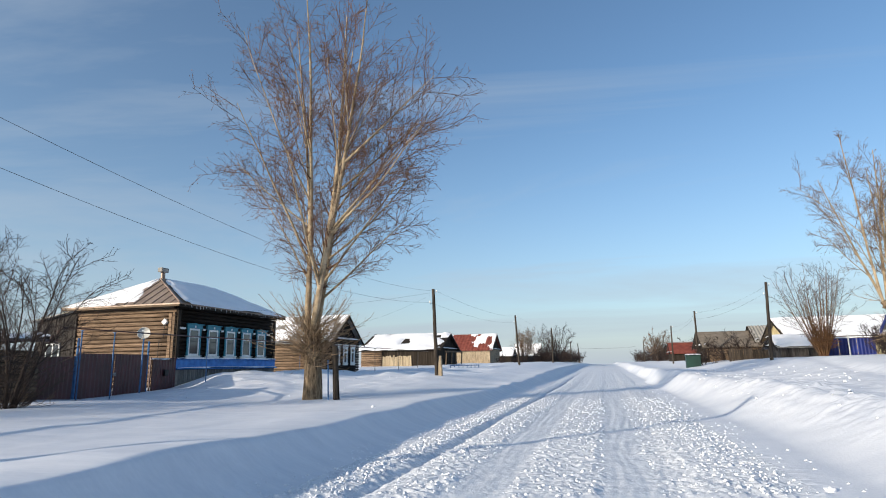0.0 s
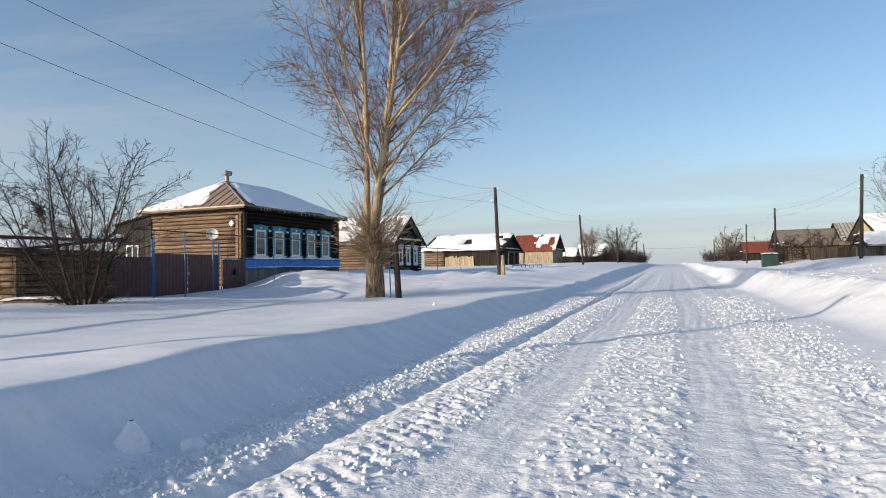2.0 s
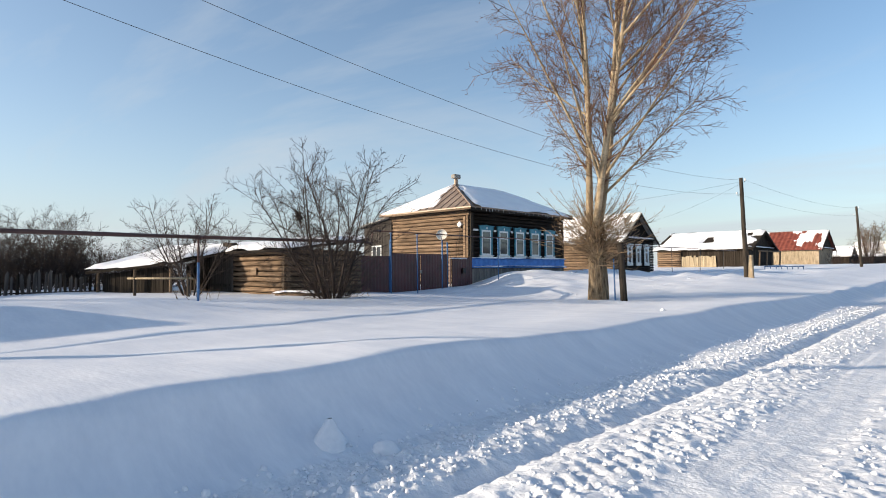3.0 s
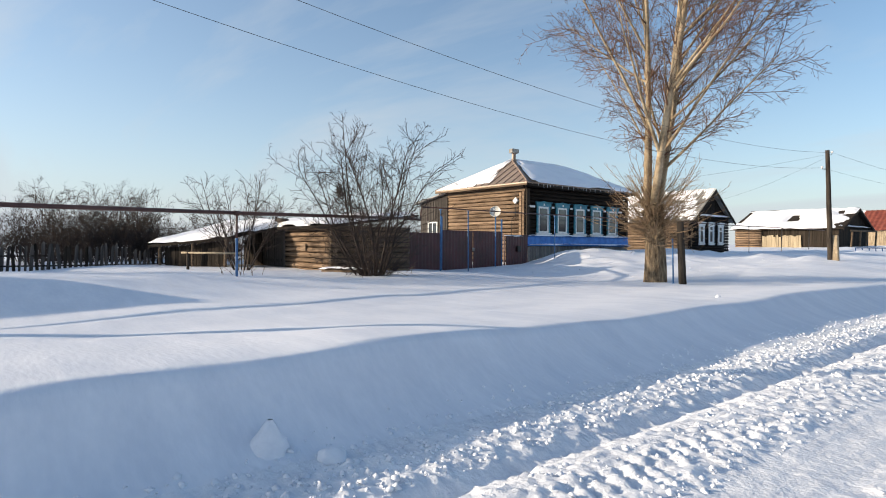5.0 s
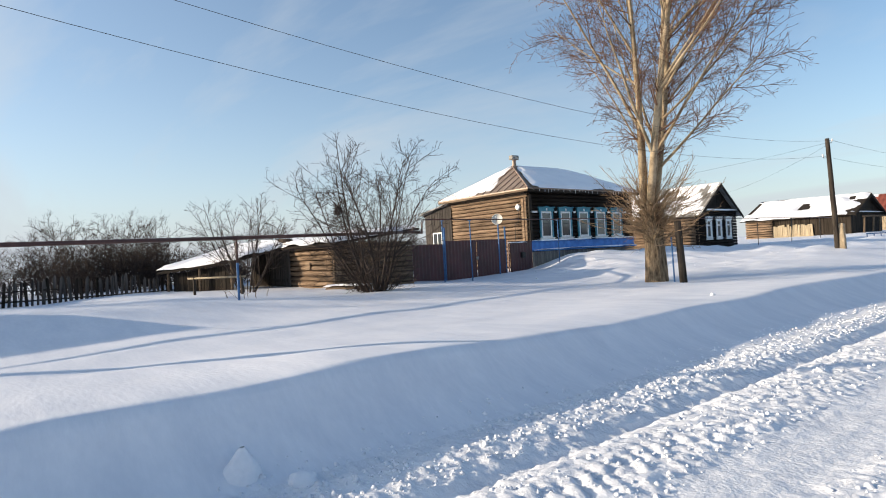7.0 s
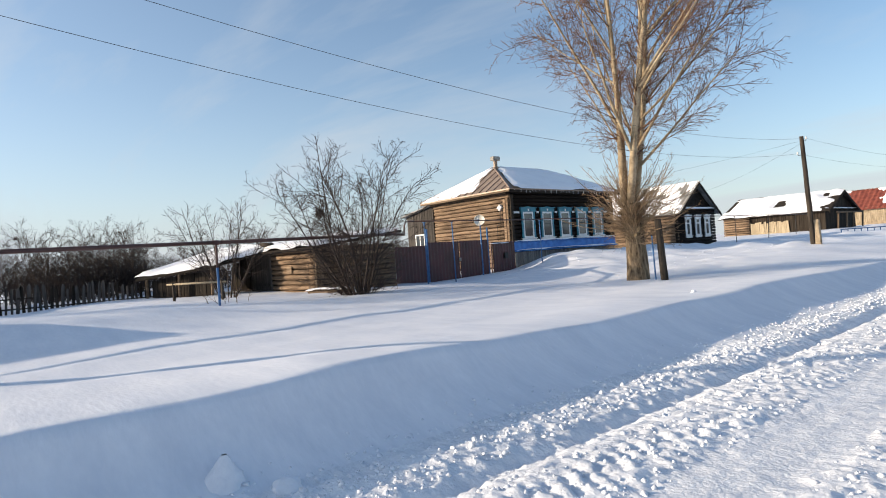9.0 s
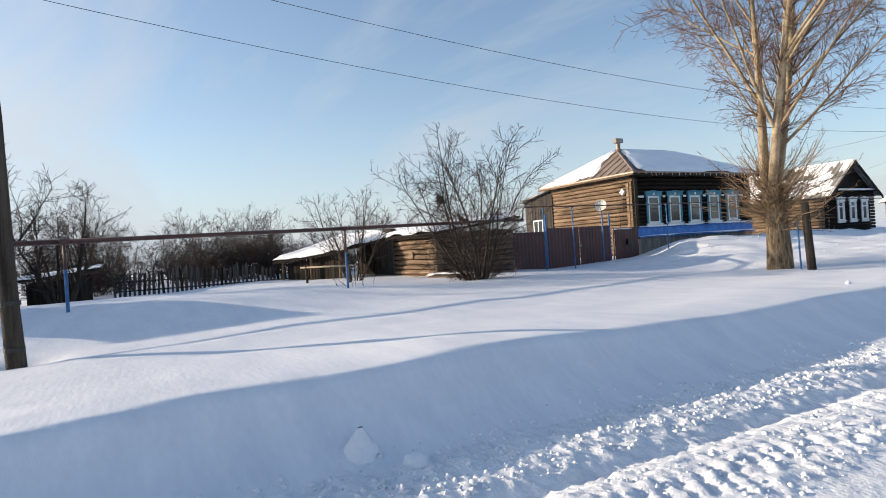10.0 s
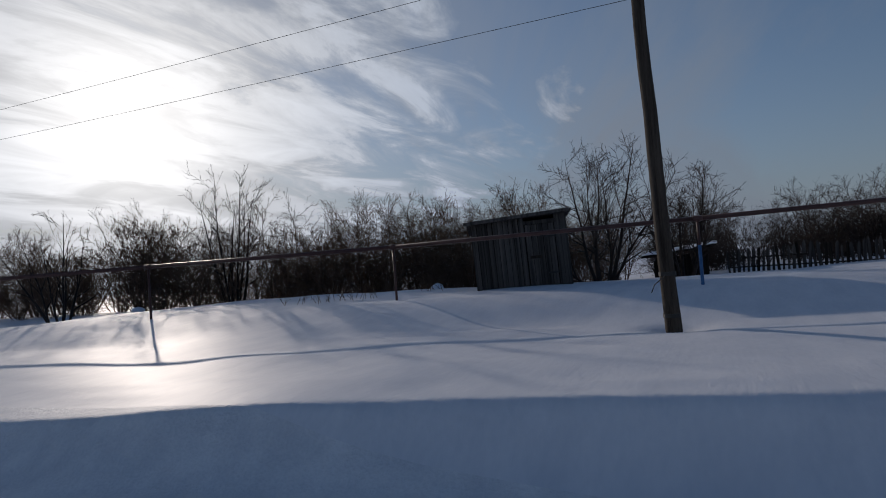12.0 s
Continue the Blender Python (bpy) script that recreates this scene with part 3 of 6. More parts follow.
def poplar(name, m, seed, stems, height, trunk_h, trunk_r, label, lean=(0, 0, 1), spread=(7, 15), sprouts=50, boughs=16, forks=4, twig_r=0.0085, bias=(0, 0), bark=BARK, limb_mat=LIMB, twig_mat=TWIG, sweeps=()):
    """Upright stems from a short bole; each stem forks outward, and boughs fill an egg-shaped crown."""
    ob = thing(name, m, label, "tree")
    tk, tw = Wood(seed), Wood(seed + 2)
    pts, dirs = tk.limb((0, 0, -0.4), lean, 0.5, trunk_r * 1.3, trunk_r * 1.12, 2, 14, 0.0)
    pts, dirs = tk.limb(pts[-1], lean, trunk_h, trunk_r * 1.12, trunk_r * 0.72, 6, 14, 0.05)
    for i in range(46):  # burrs on the bole
        q, e = along(pts, dirs, tk.r.uniform(0.5, 1.0))
        s = tk.aside(e, 70, 105)
        tk.limb(q + s * trunk_r * 0.55, s + e * 0.4, trunk_r * tk.r.uniform(0.5, 0.95), trunk_r * tk.r.uniform(0.25, 0.45), trunk_r * 0.08, 3, 6, 0.3)
    top = pts[-1]
    for i in range(stems):
        lm = Wood(seed * 50 + i)
        a = 2 * math.pi * (i + lm.r.uniform(-0.25, 0.25)) / stems
        tilt = radians(lm.r.uniform(*spread)) * (0.3 if i == 0 else 1)
        q, e = along(pts, dirs, lm.r.uniform(0.8, 0.97))
        q = q + Vector((math.cos(a), math.sin(a), 0)) * trunk_r * (0.1 if i == 0 else 0.55)
        d = Vector((math.cos(a) * math.sin(tilt), math.sin(a) * math.sin(tilt), math.cos(tilt))) + Vector((*bias, 0))
        L = (height - trunk_h) * (0.86 if i == 0 else lm.r.uniform(0.84, 1.0))
        r = trunk_r * lm.r.uniform(0.27, 0.42)
        sp, sd = lm.limb(q, d, L, r, 0.016, 16, 7, 0.04, 0.010)
        carriers = [(sp, sd, boughs, 0.12, r)]
        for k in range(forks):
            b_ = a + 0.9 * math.sin(2.4 * k + i) + lm.r.uniform(-0.5, 0.5)
            t = 0.12 + 0.52 * (k + lm.r.random()) / forks
            p, dd = along(sp, sd, t)
            out = Vector((math.cos(b_), math.sin(b_), 0))
            fd = dd + out * math.tan(radians(lm.r.uniform(20, 40)))
            FL = L * min(0.46, (1 - t) * 0.72) * lm.r.uniform(0.8, 1.08)
            rf = r * (1 - t) * lm.r.uniform(0.45, 0.65)
            fp, fdr = lm.limb(p, fd, FL, rf, 0.010, 10, 5, 0.045, 0.014)
            carriers.append((fp, fdr, round(boughs * 0.7), 0.10, rf))
        for which, az, t, SL in sweeps:  # low limbs that reach out and turn up
            if which != i:
                continue
            p, dd = along(sp, sd, t)
            az = radians(az)
            fp, fdr = lm.limb(p, dd * 0.75 + Vector((math.cos(az), math.sin(az), 0)), SL, r * 0.42, 0.010, 9, 5, 0.06, 0.03)
            carriers.append((fp, fdr, boughs, 0.22, r * 0.42))
        for cp, cd, n, t0, rc in carriers:
            for k in range(n):
                t = t0 + (0.99 - t0) * (k + lm.r.random()) / n
                p, dd = along(cp, cd, min(t, 0.995))
                hz = min(1.0, max(0.0, p.z / height))
                full_ = max(0.3, math.sin(math.pi * min(1.0, max(0.0, (hz - 0.12) / 0.98)) ** 1.15))
                BL = height * 0.12 * full_ * lm.r.uniform(0.55, 1.25)
                bp, bdr = tw.limb(p, lm.aside(dd, 28, 60), BL, max(0.011, rc * (1 - t) * 0.4), 0.007, 5, 4, 0.10, 0.03)
                sprays(tw, bp, bdr, 8, 0.10, 0.052 * height, (25, 60), twig_r, 3, 0.04, 0.35, 0.011)
            sprays(tw, cp, cd, 8, 0.3, 0.045 * height, (25, 60), twig_r, 2, 0.05, 0.4, 0.011)
        part("stem", lm.mesh("stem", limb_mat), None, ob)
    sh = Wood(seed + 4)
    for i in range(sprouts):
        q, e = along(pts, dirs, sh.r.uniform(0.42, 1.0))
        s = sh.aside(e, 25, 100)
        a, b = sh.limb(q + s * trunk_r * 0.7, s, sh.r.uniform(0.5, 1.4) * (1 + 1.3 * sh.r.random() ** 3), 0.015, 0.006, 5, 3, 0.16, 0.08)
        sprays(sh, a, b, 5, 0.2, 0.55, (20, 55), 0.0065, 1, 0.04)
    tagged(part("regrowth", sh.mesh("regrowth", TWIG_PALE), None, ob, "pale straggling growth from the burred bole"), kind="stuff")
    part("trunk", tk.mesh("trunk", bark), None, ob)
    tagged(part("crown", tw.mesh("crown", twig_mat), None, ob, "fine bare twigs with buds"), kind="stuff")
    return ob


def shrub_wood(seed, height, spread, stems, arms, twigs, r=0.05, straight=0.07, up=0.03, thin=0.006, arm_up=None, skirt=0, sub=2, lean=(25, 60)):
    """Boughs and twigs of a shrub. arm_up: how the side arms bend; skirt: shoots round the foot."""
    lm, tw = Wood(seed), Wood(seed + 1)
    arm_up = up if arm_up is None else arm_up
    for i in range(stems):
        a = 2 * math.pi * (i + lm.r.uniform(-0.4, 0.4)) / stems
        tilt = radians(lm.r.uniform(spread * 0.15, spread))
        d = Vector((math.cos(a) * math.sin(tilt), math.sin(a) * math.sin(tilt), math.cos(tilt)))
        base_p = (math.cos(a) * 0.18, math.sin(a) * 0.18, -0.2)
        L = height * lm.r.uniform(0.8, 1.05) * (1 - 0.10 * math.degrees(tilt) / spread)
        sp, sd = lm.limb(base_p, d, L, r * lm.r.uniform(0.6, 1.1), 0.008, 8, 5, straight, up)
        for k in range(arms):
            t = 0.22 + 0.76 * (k + lm.r.random()) / arms
            p, dd = along(sp, sd, min(t, 0.99))
            bp, bd = lm.limb(p, lm.aside(dd, *lean), L * (0.5 - 0.3 * t) * lm.r.uniform(0.6, 1.3), max(0.009, r * (1 - t) * 0.5), 0.005, 4, 4, straight * 1.5, arm_up)
            sprays(tw, bp, bd, twigs, 0.2, height * 0.13, (25, 60), thin, sub, arm_up)
        sprays(tw, sp, sd, twigs * 2, 0.35, height * 0.13, (25, 60), thin, sub, arm_up)
    for i in range(skirt):
        a = tw.r.uniform(0, 2 * math.pi)
        q, w = tw.r.uniform(0, 0.5), tw.r.uniform(0.5, 1.3)
        sp, sd = tw.limb((math.cos(a) * q, math.sin(a) * q, -0.1), (math.cos(a) * w, math.sin(a) * w, 1), height * tw.r.uniform(0.2, 0.45), 0.012, 0.005, 4, 3, 0.14, -0.02)
        sprays(tw, sp, sd, 6, 0.15, height * 0.12, (25, 65), thin, 2, 0.0)
    return lm, tw


def shrub(name, m, seed, label, limb_mat, twig_mat, category="bush", **shape):
    ob = thing(name, m, label, category)
    lm, tw = shrub_wood(seed, **shape)
    part("bough", lm.mesh("bough", limb_mat), None, ob)
    tagged(part("crown", tw.mesh("crown", twig_mat), None, ob), kind="stuff")
    return ob


def thicket(name, spots, protos, material, label, seed):
    """A wild growth of many shrubs as one mesh. spots: x, y, scale."""
    rnd = random.Random(seed)
    vs, fs, o = [], [], 0
    for x, y, s in spots:
        pv, pf = rnd.choice(protos)
        a = rnd.uniform(0, 2 * math.pi)
        c, q = math.cos(a) * s, math.sin(a) * s
        w = np.empty_like(pv)
        w[:, 0] = pv[:, 0] * c - pv[:, 1] * q + x
        w[:, 1] = pv[:, 0] * q + pv[:, 1] * c + y
        w[:, 2] = pv[:, 2] * s * rnd.uniform(0.85, 1.15) + ground_z(x, y)
        vs.append(w)
        fs.append(pf + o)
        o += len(pv)
    ob = new(name, quads(name, np.concatenate(vs), np.concatenate(fs), material))
    return tagged(ob, label, "thicket", kind="stuff")


def proto(seed, **shape):
    lm, tw = shrub_wood(seed, **shape)
    v = np.array([tuple(q) for q in lm.v] + [tuple(q) for q in tw.v], dtype=np.float32)
    f = np.concatenate([np.array(lm.f, dtype=np.int32), np.array(tw.f, dtype=np.int32) + len(lm.v)])
    return v, f


poplar("poplar_tree", pose(-11.15, 19.9, 0.30), 19, 6, 16.9, 2.6, 0.33, "tall bare poplar with many pale stems and a thick bole", lean=(0.05, 0.02, 1), sprouts=220, bias=(0.10, 0.04), sweeps=((1, -10, 0.10, 4.6), (0, 15, 0.22, 5.0), (5, -25, 0.30, 5.4), (1, 5, 0.45, 5.0), (5, -5, 0.52, 4.6), (3, 185, 0.34, 4.4)))
shrub("apple_tree", pose(-16.6, 12.6, 0.5), 31, "spreading bare apple tree, dark twigs, beside the log shed", LIMB_DARK, TWIG_DARK, "tree", height=4.95, spread=48, stems=14, arms=13, twigs=7, r=0.05, straight=0.13, up=0.02, thin=0.0072, arm_up=0.005, skirt=60, lean=(25, 65))
shrub("cherry_bush", pose(-22.6, 10.6, 0.6), 37, "thin bare cherry bush before the low shed", LIMB_DARK, TWIG_DARK, height=3.7, spread=52, stems=10, arms=9, twigs=6, r=0.035, straight=0.11, thin=0.0065, arm_up=0.01)


# ---- buildings ----
def log_wall(parent, a, b, z0, z1, r, material, out, jut=0.0, skip=()):
    """A wall of round logs from a to b (plan), seen from the side of the plan vector out. skip: (s0, s1, z0, z1) openings."""
    a, b = Vector((*a, 0)), Vector((*b, 0))
    d = (b - a).normalized()
    L = (b - a).length + 2 * jut
    ang = math.degrees(math.atan2(d.y, d.x))
    n = max(1, round((z1 - z0) / (r * 1.78)))
    h = (z1 - z0) / n
    rnd = random.Random(int(z0 * 100 + L * 10))
    shapes = {}

    def piece(l0, l1):
        key = round(l1 - l0, 2)
        if key not in shapes:
            g = Geo()
            k = 5
            pts = [(key * i / k, rnd.uniform(-0.012, 0.012), rnd.uniform(-0.010, 0.010)) for i in range(k + 1)]
            g.tube(pts, [h * 0.475 * rnd.uniform(0.92, 1.06) for _ in pts], 10)
            shapes[key] = g.mesh("log", material, False)
            for p in shapes[key].polygons:
                p.use_smooth = len(p.vertices) == 4
        return shapes[key]
    for i in range(n):
        z = z0 + (i + 0.5) * h
        cuts = [(-jut, L - jut)]
        for s0, s1, q0, q1 in skip:
            if q0 < z < q1:
                cuts = [c for u, v in cuts for c in (((u, s0), (s1, v)) if u < s0 and s1 < v else ((u, v),))]
        for u, v in cuts:
            if v - u < 0.12:
                continue
            p = a + d * u
            part("log", piece(u, v), None, parent, m=pose(p.x + out[0] * rnd.uniform(-0.012, 0.012), p.y + out[1] * rnd.uniform(-0.012, 0.012), z, 0, 0, ang))


def snow_slab(a, b, c, d, t, seed, cells=16, ragged=0.25, keep=None, sink=0.05):
    """Snow lying on a roof face: corners a, b at the eave, c, d at the ridge; its edge is ragged. keep(u, v) > 0 where snow lies."""
    a, b, c, d = (Vector(q) for q in (a, b, c, d))
    n = (b - a).cross(d - a).normalized()
    if n.z < 0:
        n.negate()
    U = V = cells
    u, v = np.meshgrid(np.linspace(0, 1, U * 2 + 1), np.linspace(0, 1, V + 1))
    lay = np.ones_like(u) if keep is None else keep(u, v)
    edge = np.minimum.reduce([u, 1 - u, v, 1 - v + 0.05]) / 0.06
    edge = edge + ragged * vnoise(u * 9 + seed, v * 6, seed)
    h = t * np.sqrt(np.clip(edge, 0, 1)) * (0.8 + 0.25 * vnoise(u * 4, v * 3 + seed, seed + 1))
    h = np.where(lay > 0, h * np.clip(lay * 4, 0, 1), -sink) - 0.012
    pts = []
    for i in range(u.shape[0]):
        for j in range(u.shape[1]):
            p = (a.lerp(b, u[i, j])).lerp(d.lerp(c, u[i, j]), v[i, j]) + n * h[i, j]
            pts.append(tuple(p))
    w = u.shape[1]
    q = (np.arange(u.shape[0] - 1)[:, None] * w + np.arange(w - 1)[None, :]).ravel()
    return quads("roof_snow", pts, np.stack([q, q + 1, q + w + 1, q + w], 1), SNOW_ROOF)


def house_window(parent, x, y0, y1, z0, z1, face=1, head=TEAL, casing=TEAL, white=WHITE):
    """A window in a wall in the plane of x; face: the side that it faces. Casing, head board, sill, sash, panes and curtain."""
    s = face
    w = part("window", Geo().box(x - 0.02 * s, y0 + 0.06, z0 + 0.04, x + 0.015 * s, y1 - 0.06, z1 - 0.3), CURTAIN, parent, "white net curtain behind glass")
    for nm, g, mt in (
        ("casing", Geo().box(x, y0, z0, x + 0.07 * s, y0 + 0.13, z1 - 0.25, c=0.01), casing),
        ("casing", Geo().box(x, y1 - 0.13, z0, x + 0.07 * s, y1, z1 - 0.25, c=0.01), casing),
        ("head_board", Geo().prism([(y0 - 0.06, z1 - 0.26), (y1 + 0.06, z1 - 0.26), (y1 + 0.06, z1 - 0.06), (y0 * 0.5 + y1 * 0.5, z1 + 0.04), (y0 - 0.06, z1 - 0.06)], x, x + 0.09 * s), head),
        ("cornice", Geo().box(x, y0 - 0.10, z1 - 0.06, x + 0.15 * s, y1 + 0.10, z1 - 0.01, c=0.008), head),
        ("carving", Geo().box(x + 0.09 * s, (y0 + y1) / 2 - 0.05, z1 - 0.22, x + 0.105 * s, (y0 + y1) / 2 + 0.05, z1 - 0.10, c=0.004), white),
        ("apron", Geo().box(x, y0 - 0.03, z0 - 0.12, x + 0.08 * s, y1 + 0.03, z0, c=0.01), white),
        ("sill", Geo().box(x, y0 - 0.06, z0, x + 0.13 * s, y1 + 0.06, z0 + 0.04, c=0.008), white),
        ("sash", Geo().box(x + 0.012 * s, y0 + 0.13, z0 + 0.04, x + 0.05 * s, y0 + 0.22, z1 - 0.26), white),
        ("sash", Geo().box(x + 0.012 * s, y1 - 0.22, z0 + 0.04, x + 0.05 * s, y1 - 0.13, z1 - 0.26), white),
        ("sash", Geo().box(x + 0.012 * s, y0 + 0.22, z0 + 0.04, x + 0.05 * s, y1 - 0.22, z0 + 0.14), white),
        ("sash", Geo().box(x + 0.012 * s, y0 + 0.22, z1 - 0.36, x + 0.05 * s, y1 - 0.22, z1 - 0.26), white),
        ("glazing_bar", Geo().box(x + 0.016 * s, y0 + 0.22, z0 + 0.93 * (z1 - z0) * 0.62, x + 0.048 * s, y1 - 0.22, z0 + 0.93 * (z1 - z0) * 0.62 + 0.08), white),
        ("pane", Geo().box(x + 0.020 * s, y0 + 0.22, z0 + 0.14, x + 0.026 * s, y1 - 0.22, z0 + 0.93 * (z1 - z0) * 0.62), GLASS),
        ("pane", Geo().box(x + 0.020 * s, y0 + 0.22, z0 + 0.93 * (z1 - z0) * 0.62 + 0.08, x + 0.026 * s, y1 - 0.22, z1 - 0.36), GLASS),
    ):
        part(nm, g, mt, w)
    return w


def boards(parent, name, a, b, z0, z1, width, thick, material, seed=1, top=None, gap=0.01, lean=0.0, jag=0.0, out=(0, 0)):
    """Upright boards side by side from a to b (plan). top(s): height of the upper edge at s, 0 to 1."""
    a, b = Vector((*a, 0)), Vector((*b, 0))
    d = b - a
    L = d.length
    d.normalize()
    ang = math.degrees(math.atan2(d.y, d.x))
    n = max(1, round(L / width))
    w = L / n
    rnd = random.Random(seed)
    cache = []
    for k in range(4):
        g = Geo()
        g.prism([(gap / 2, 0), (w - gap / 2, 0), (w - gap / 2 - 0.01 * (k % 2), 1), (gap / 2 + 0.008 * (k // 2), 1)], -thick / 2, thick / 2, "y")
        cache.append(g.mesh(name, material))
    for i in range(n):
        p = a + d * (w * i)
        t = z1 if top is None else top((i + 0.5) / n)
        h = t - z0 + rnd.uniform(-jag, jag)
        off = rnd.uniform(-0.008, 0.008)
        ob = part(name, cache[rnd.randrange(4)], None, parent)
        ob.matrix_basis = pose(p.x - d.y * off, p.y + d.x * off, z0, 0, rnd.uniform(-lean, lean), ang) @ Matrix.Diagonal((1, 1, h, 1))


def wavy(a, b, c, d, t, pitch, amp, seam=False):
    """A roof sheet between eave a-b and ridge d-c with ribs up the slope."""
    a, b, c, d = (Vector(q) for q in (a, b, c, d))
    n = (b - a).cross(d - a).normalized()
    if n.z < 0:
        n.negate()
    L = max((b - a).length, (c - d).length)
    k = max(2, int(L / pitch)) * (4 if not seam else 1)
    g = Geo()
    for i in range(k + 1):
        u = i / k
        h = 0 if seam else amp * math.sin(u * k / 4 * 2 * math.pi)
        e, f = a.lerp(b, u), d.lerp(c, u)
        for q in (e, f):
            g.v.append(tuple(q + n * h))
        for q in (e, f):
            g.v.append(tuple(q + n * (h - t)))
    for i in range(k):
        o = 4 * i
        g.f += [(o, o + 4, o + 5, o + 1), (o + 2, o + 3, o + 7, o + 6), (o, o + 2, o + 6, o + 4), (o + 1, o + 5, o + 7, o + 3)]
    g.f += [(0, 1, 3, 2), (4 * k, 4 * k + 2, 4 * k + 3, 4 * k + 1)]
    return g


# five-window log house
H = thing("log_house", pose(-22.15, 25.85, 0.55), "old log house with five white-framed windows and snowy hip roof", "house")
HW, HD, HE = 9.4, 6.35, 4.42      # frontage, depth, height of the walls
WINS = [(0.74 + 1.62 * i, 1.84 + 1.62 * i) for i in range(5)]
part("core", Geo().box(-HD + 0.1, 0.14, -0.3, -0.14, HW - 0.1, HE), PLANK_DARK, H)
log_wall(H, (-HD, 0.04), (-0.05, 0.04), 0.2, 3.95, 0.125, LOG, (0, -1), 0.05)
# front and back logs near black: their shade is put into the colour
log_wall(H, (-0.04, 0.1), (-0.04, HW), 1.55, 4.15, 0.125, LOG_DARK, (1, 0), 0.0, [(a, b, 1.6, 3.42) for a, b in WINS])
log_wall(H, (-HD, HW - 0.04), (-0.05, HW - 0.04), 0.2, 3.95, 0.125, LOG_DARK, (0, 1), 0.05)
part("beam", Geo().box(-HD - 0.1, -0.10, 3.95, 0.02, 0.10, 4.16, c=0.02), LOG, H)
part("beam", Geo().box(-HD - 0.35, -0.16, 4.17, 0.1, 0.06, 4.36, c=0.02), LOG_GREY, H)
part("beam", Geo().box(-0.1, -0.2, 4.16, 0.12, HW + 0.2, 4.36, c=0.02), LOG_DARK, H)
for yy in (0.02, 0.24):
    part("corner_board", Geo().box(-0.18 - yy, -0.13, 0.9 + yy, -0.02 - yy * 0.9, -0.09, 3.95 - 0.2 * yy, c=0.008), LOG, H)
part("corner_board", Geo().box(0.04, -0.06, 0.95, 0.12, 0.16, 4.1, c=0.01), PLANK_DARK, H)
part("corner_board", Geo().box(0.04, HW - 0.16, 0.95, 0.12, HW + 0.06, 4.1, c=0.01), PLANK_DARK, H)
boards(H, "plinth_board", (0.10, 0.0), (0.10, HW), -0.3, 0.98, 0.16, 0.04, PLINTH, 3)
apron = part("apron", Geo().box(-0.02, -0.05, 1.06, 0.15, HW + 0.05, 1.50, c=0.012), BLUE, H, "bright blue painted boarding under the windows")
part("ledge", Geo().box(0.0, -0.08, 1.0, 0.32, HW + 0.08, 1.05, c=0.01), BLUE, H)
part("ledge", Geo().box(0.0, -0.08, 1.505, 0.24, HW + 0.08, 1.55, c=0.01), BLUE, H)
part("ledge_snow", snow_slab((0.34, 0.0, 1.06), (0.34, HW, 1.06), (0.14, HW, 1.07), (0.14, 0, 1.07), 0.07, 4, 14, 0.9), None, H)
part("ledge_snow", snow_slab((0.25, 0.0, 1.555), (0.25, HW, 1.555), (0.10, HW, 1.565), (0.10, 0, 1.565), 0.08, 6, 14, 0.7), None, H)
for a, b in WINS:
    house_window(H, 0.06, a, b, 1.68, 3.42)
for a, b in [(-0.0, 0.6)] + [(WINS[i][1] + 0.14, WINS[i + 1][0] - 0.14) for i in range(4)] + [(HW - 1.0, HW - 0.6)]:
    part("white_block", Geo().box(0.08, a + 0.02, 3.08, 0.12, b - 0.02, 3.19, c=0.006), WHITE, H)
# hip roof: eaves, ridge
ex0, ex1, ey0, ey1, ez = -HD - 0.75, 0.55, -0.55, HW + 0.5, 4.38
ra, rb = Vector((-3.15, 2.2, 6.15)), Vector((-3.15, HW - 2.2, 6.15))
A_, B_, C_, D_ = Vector((ex1, ey0, ez)), Vector((ex1, ey1, ez)), Vector((ex0, ey1, ez)), Vector((ex0, ey0, ez))
part("roof_slope", Geo().slab(A_, B_, rb, ra, 0.07), TIN, H)
part("roof_slope", Geo().slab(C_, D_, ra, rb, 0.07), TIN, H)
for e, f, q in ((D_, A_, ra), (B_, C_, rb)):
    g = Geo()
    g.v = [tuple(e), tuple(f), tuple(q), tuple(e - Vector((0, 0, 0.07))), tuple(f - Vector((0, 0, 0.07))), tuple(q - Vector((0, 0, 0.07)))]
    g.f = [(0, 1, 2), (5, 4, 3), (0, 3, 4, 1), (1, 4, 5, 2), (2, 5, 3, 0)]
    hip = part("roof_hip", g, TIN, H, "bare brown metal hip with standing seams")
    if e is D_:
        for i in range(1, 13):
            s = e.lerp(f, i / 13)
            along_hip = min(1.0, 1 - abs((s.x - ra.x)) / ((ex1 - ra.x) if s.x > ra.x else (ra.x - ex0)))
            t = Vector((s.x, e.y + (ra.y - e.y) * along_hip, ez + (ra.z - ez) * along_hip))
            if along_hip > 0.06:
                part("seam", Geo().tube([s + Vector((0, 0, 0.02)), t + Vector((0, 0, 0.02))], 0.022, 4), TIN, hip)
for p, q in ((ra, rb), (A_, ra), (D_, ra), (B_, rb)):
    part("ridge_cap", Geo().tube([p + Vector((0, 0, 0.02)), q + Vector((0, 0, 0.02))], 0.05, 6), TIN, H)
part("soffit", Geo().box(0.0, ey0 + 0.05, ez - 0.10, ex1 - 0.03, ey1 - 0.05, ez - 0.075), PLANK_DARK, H)
part("fascia", Geo().box(ex1 - 0.03, ey0, ez - 0.2, ex1, ey1, ez - 0.075), PLANK_DARK, H)
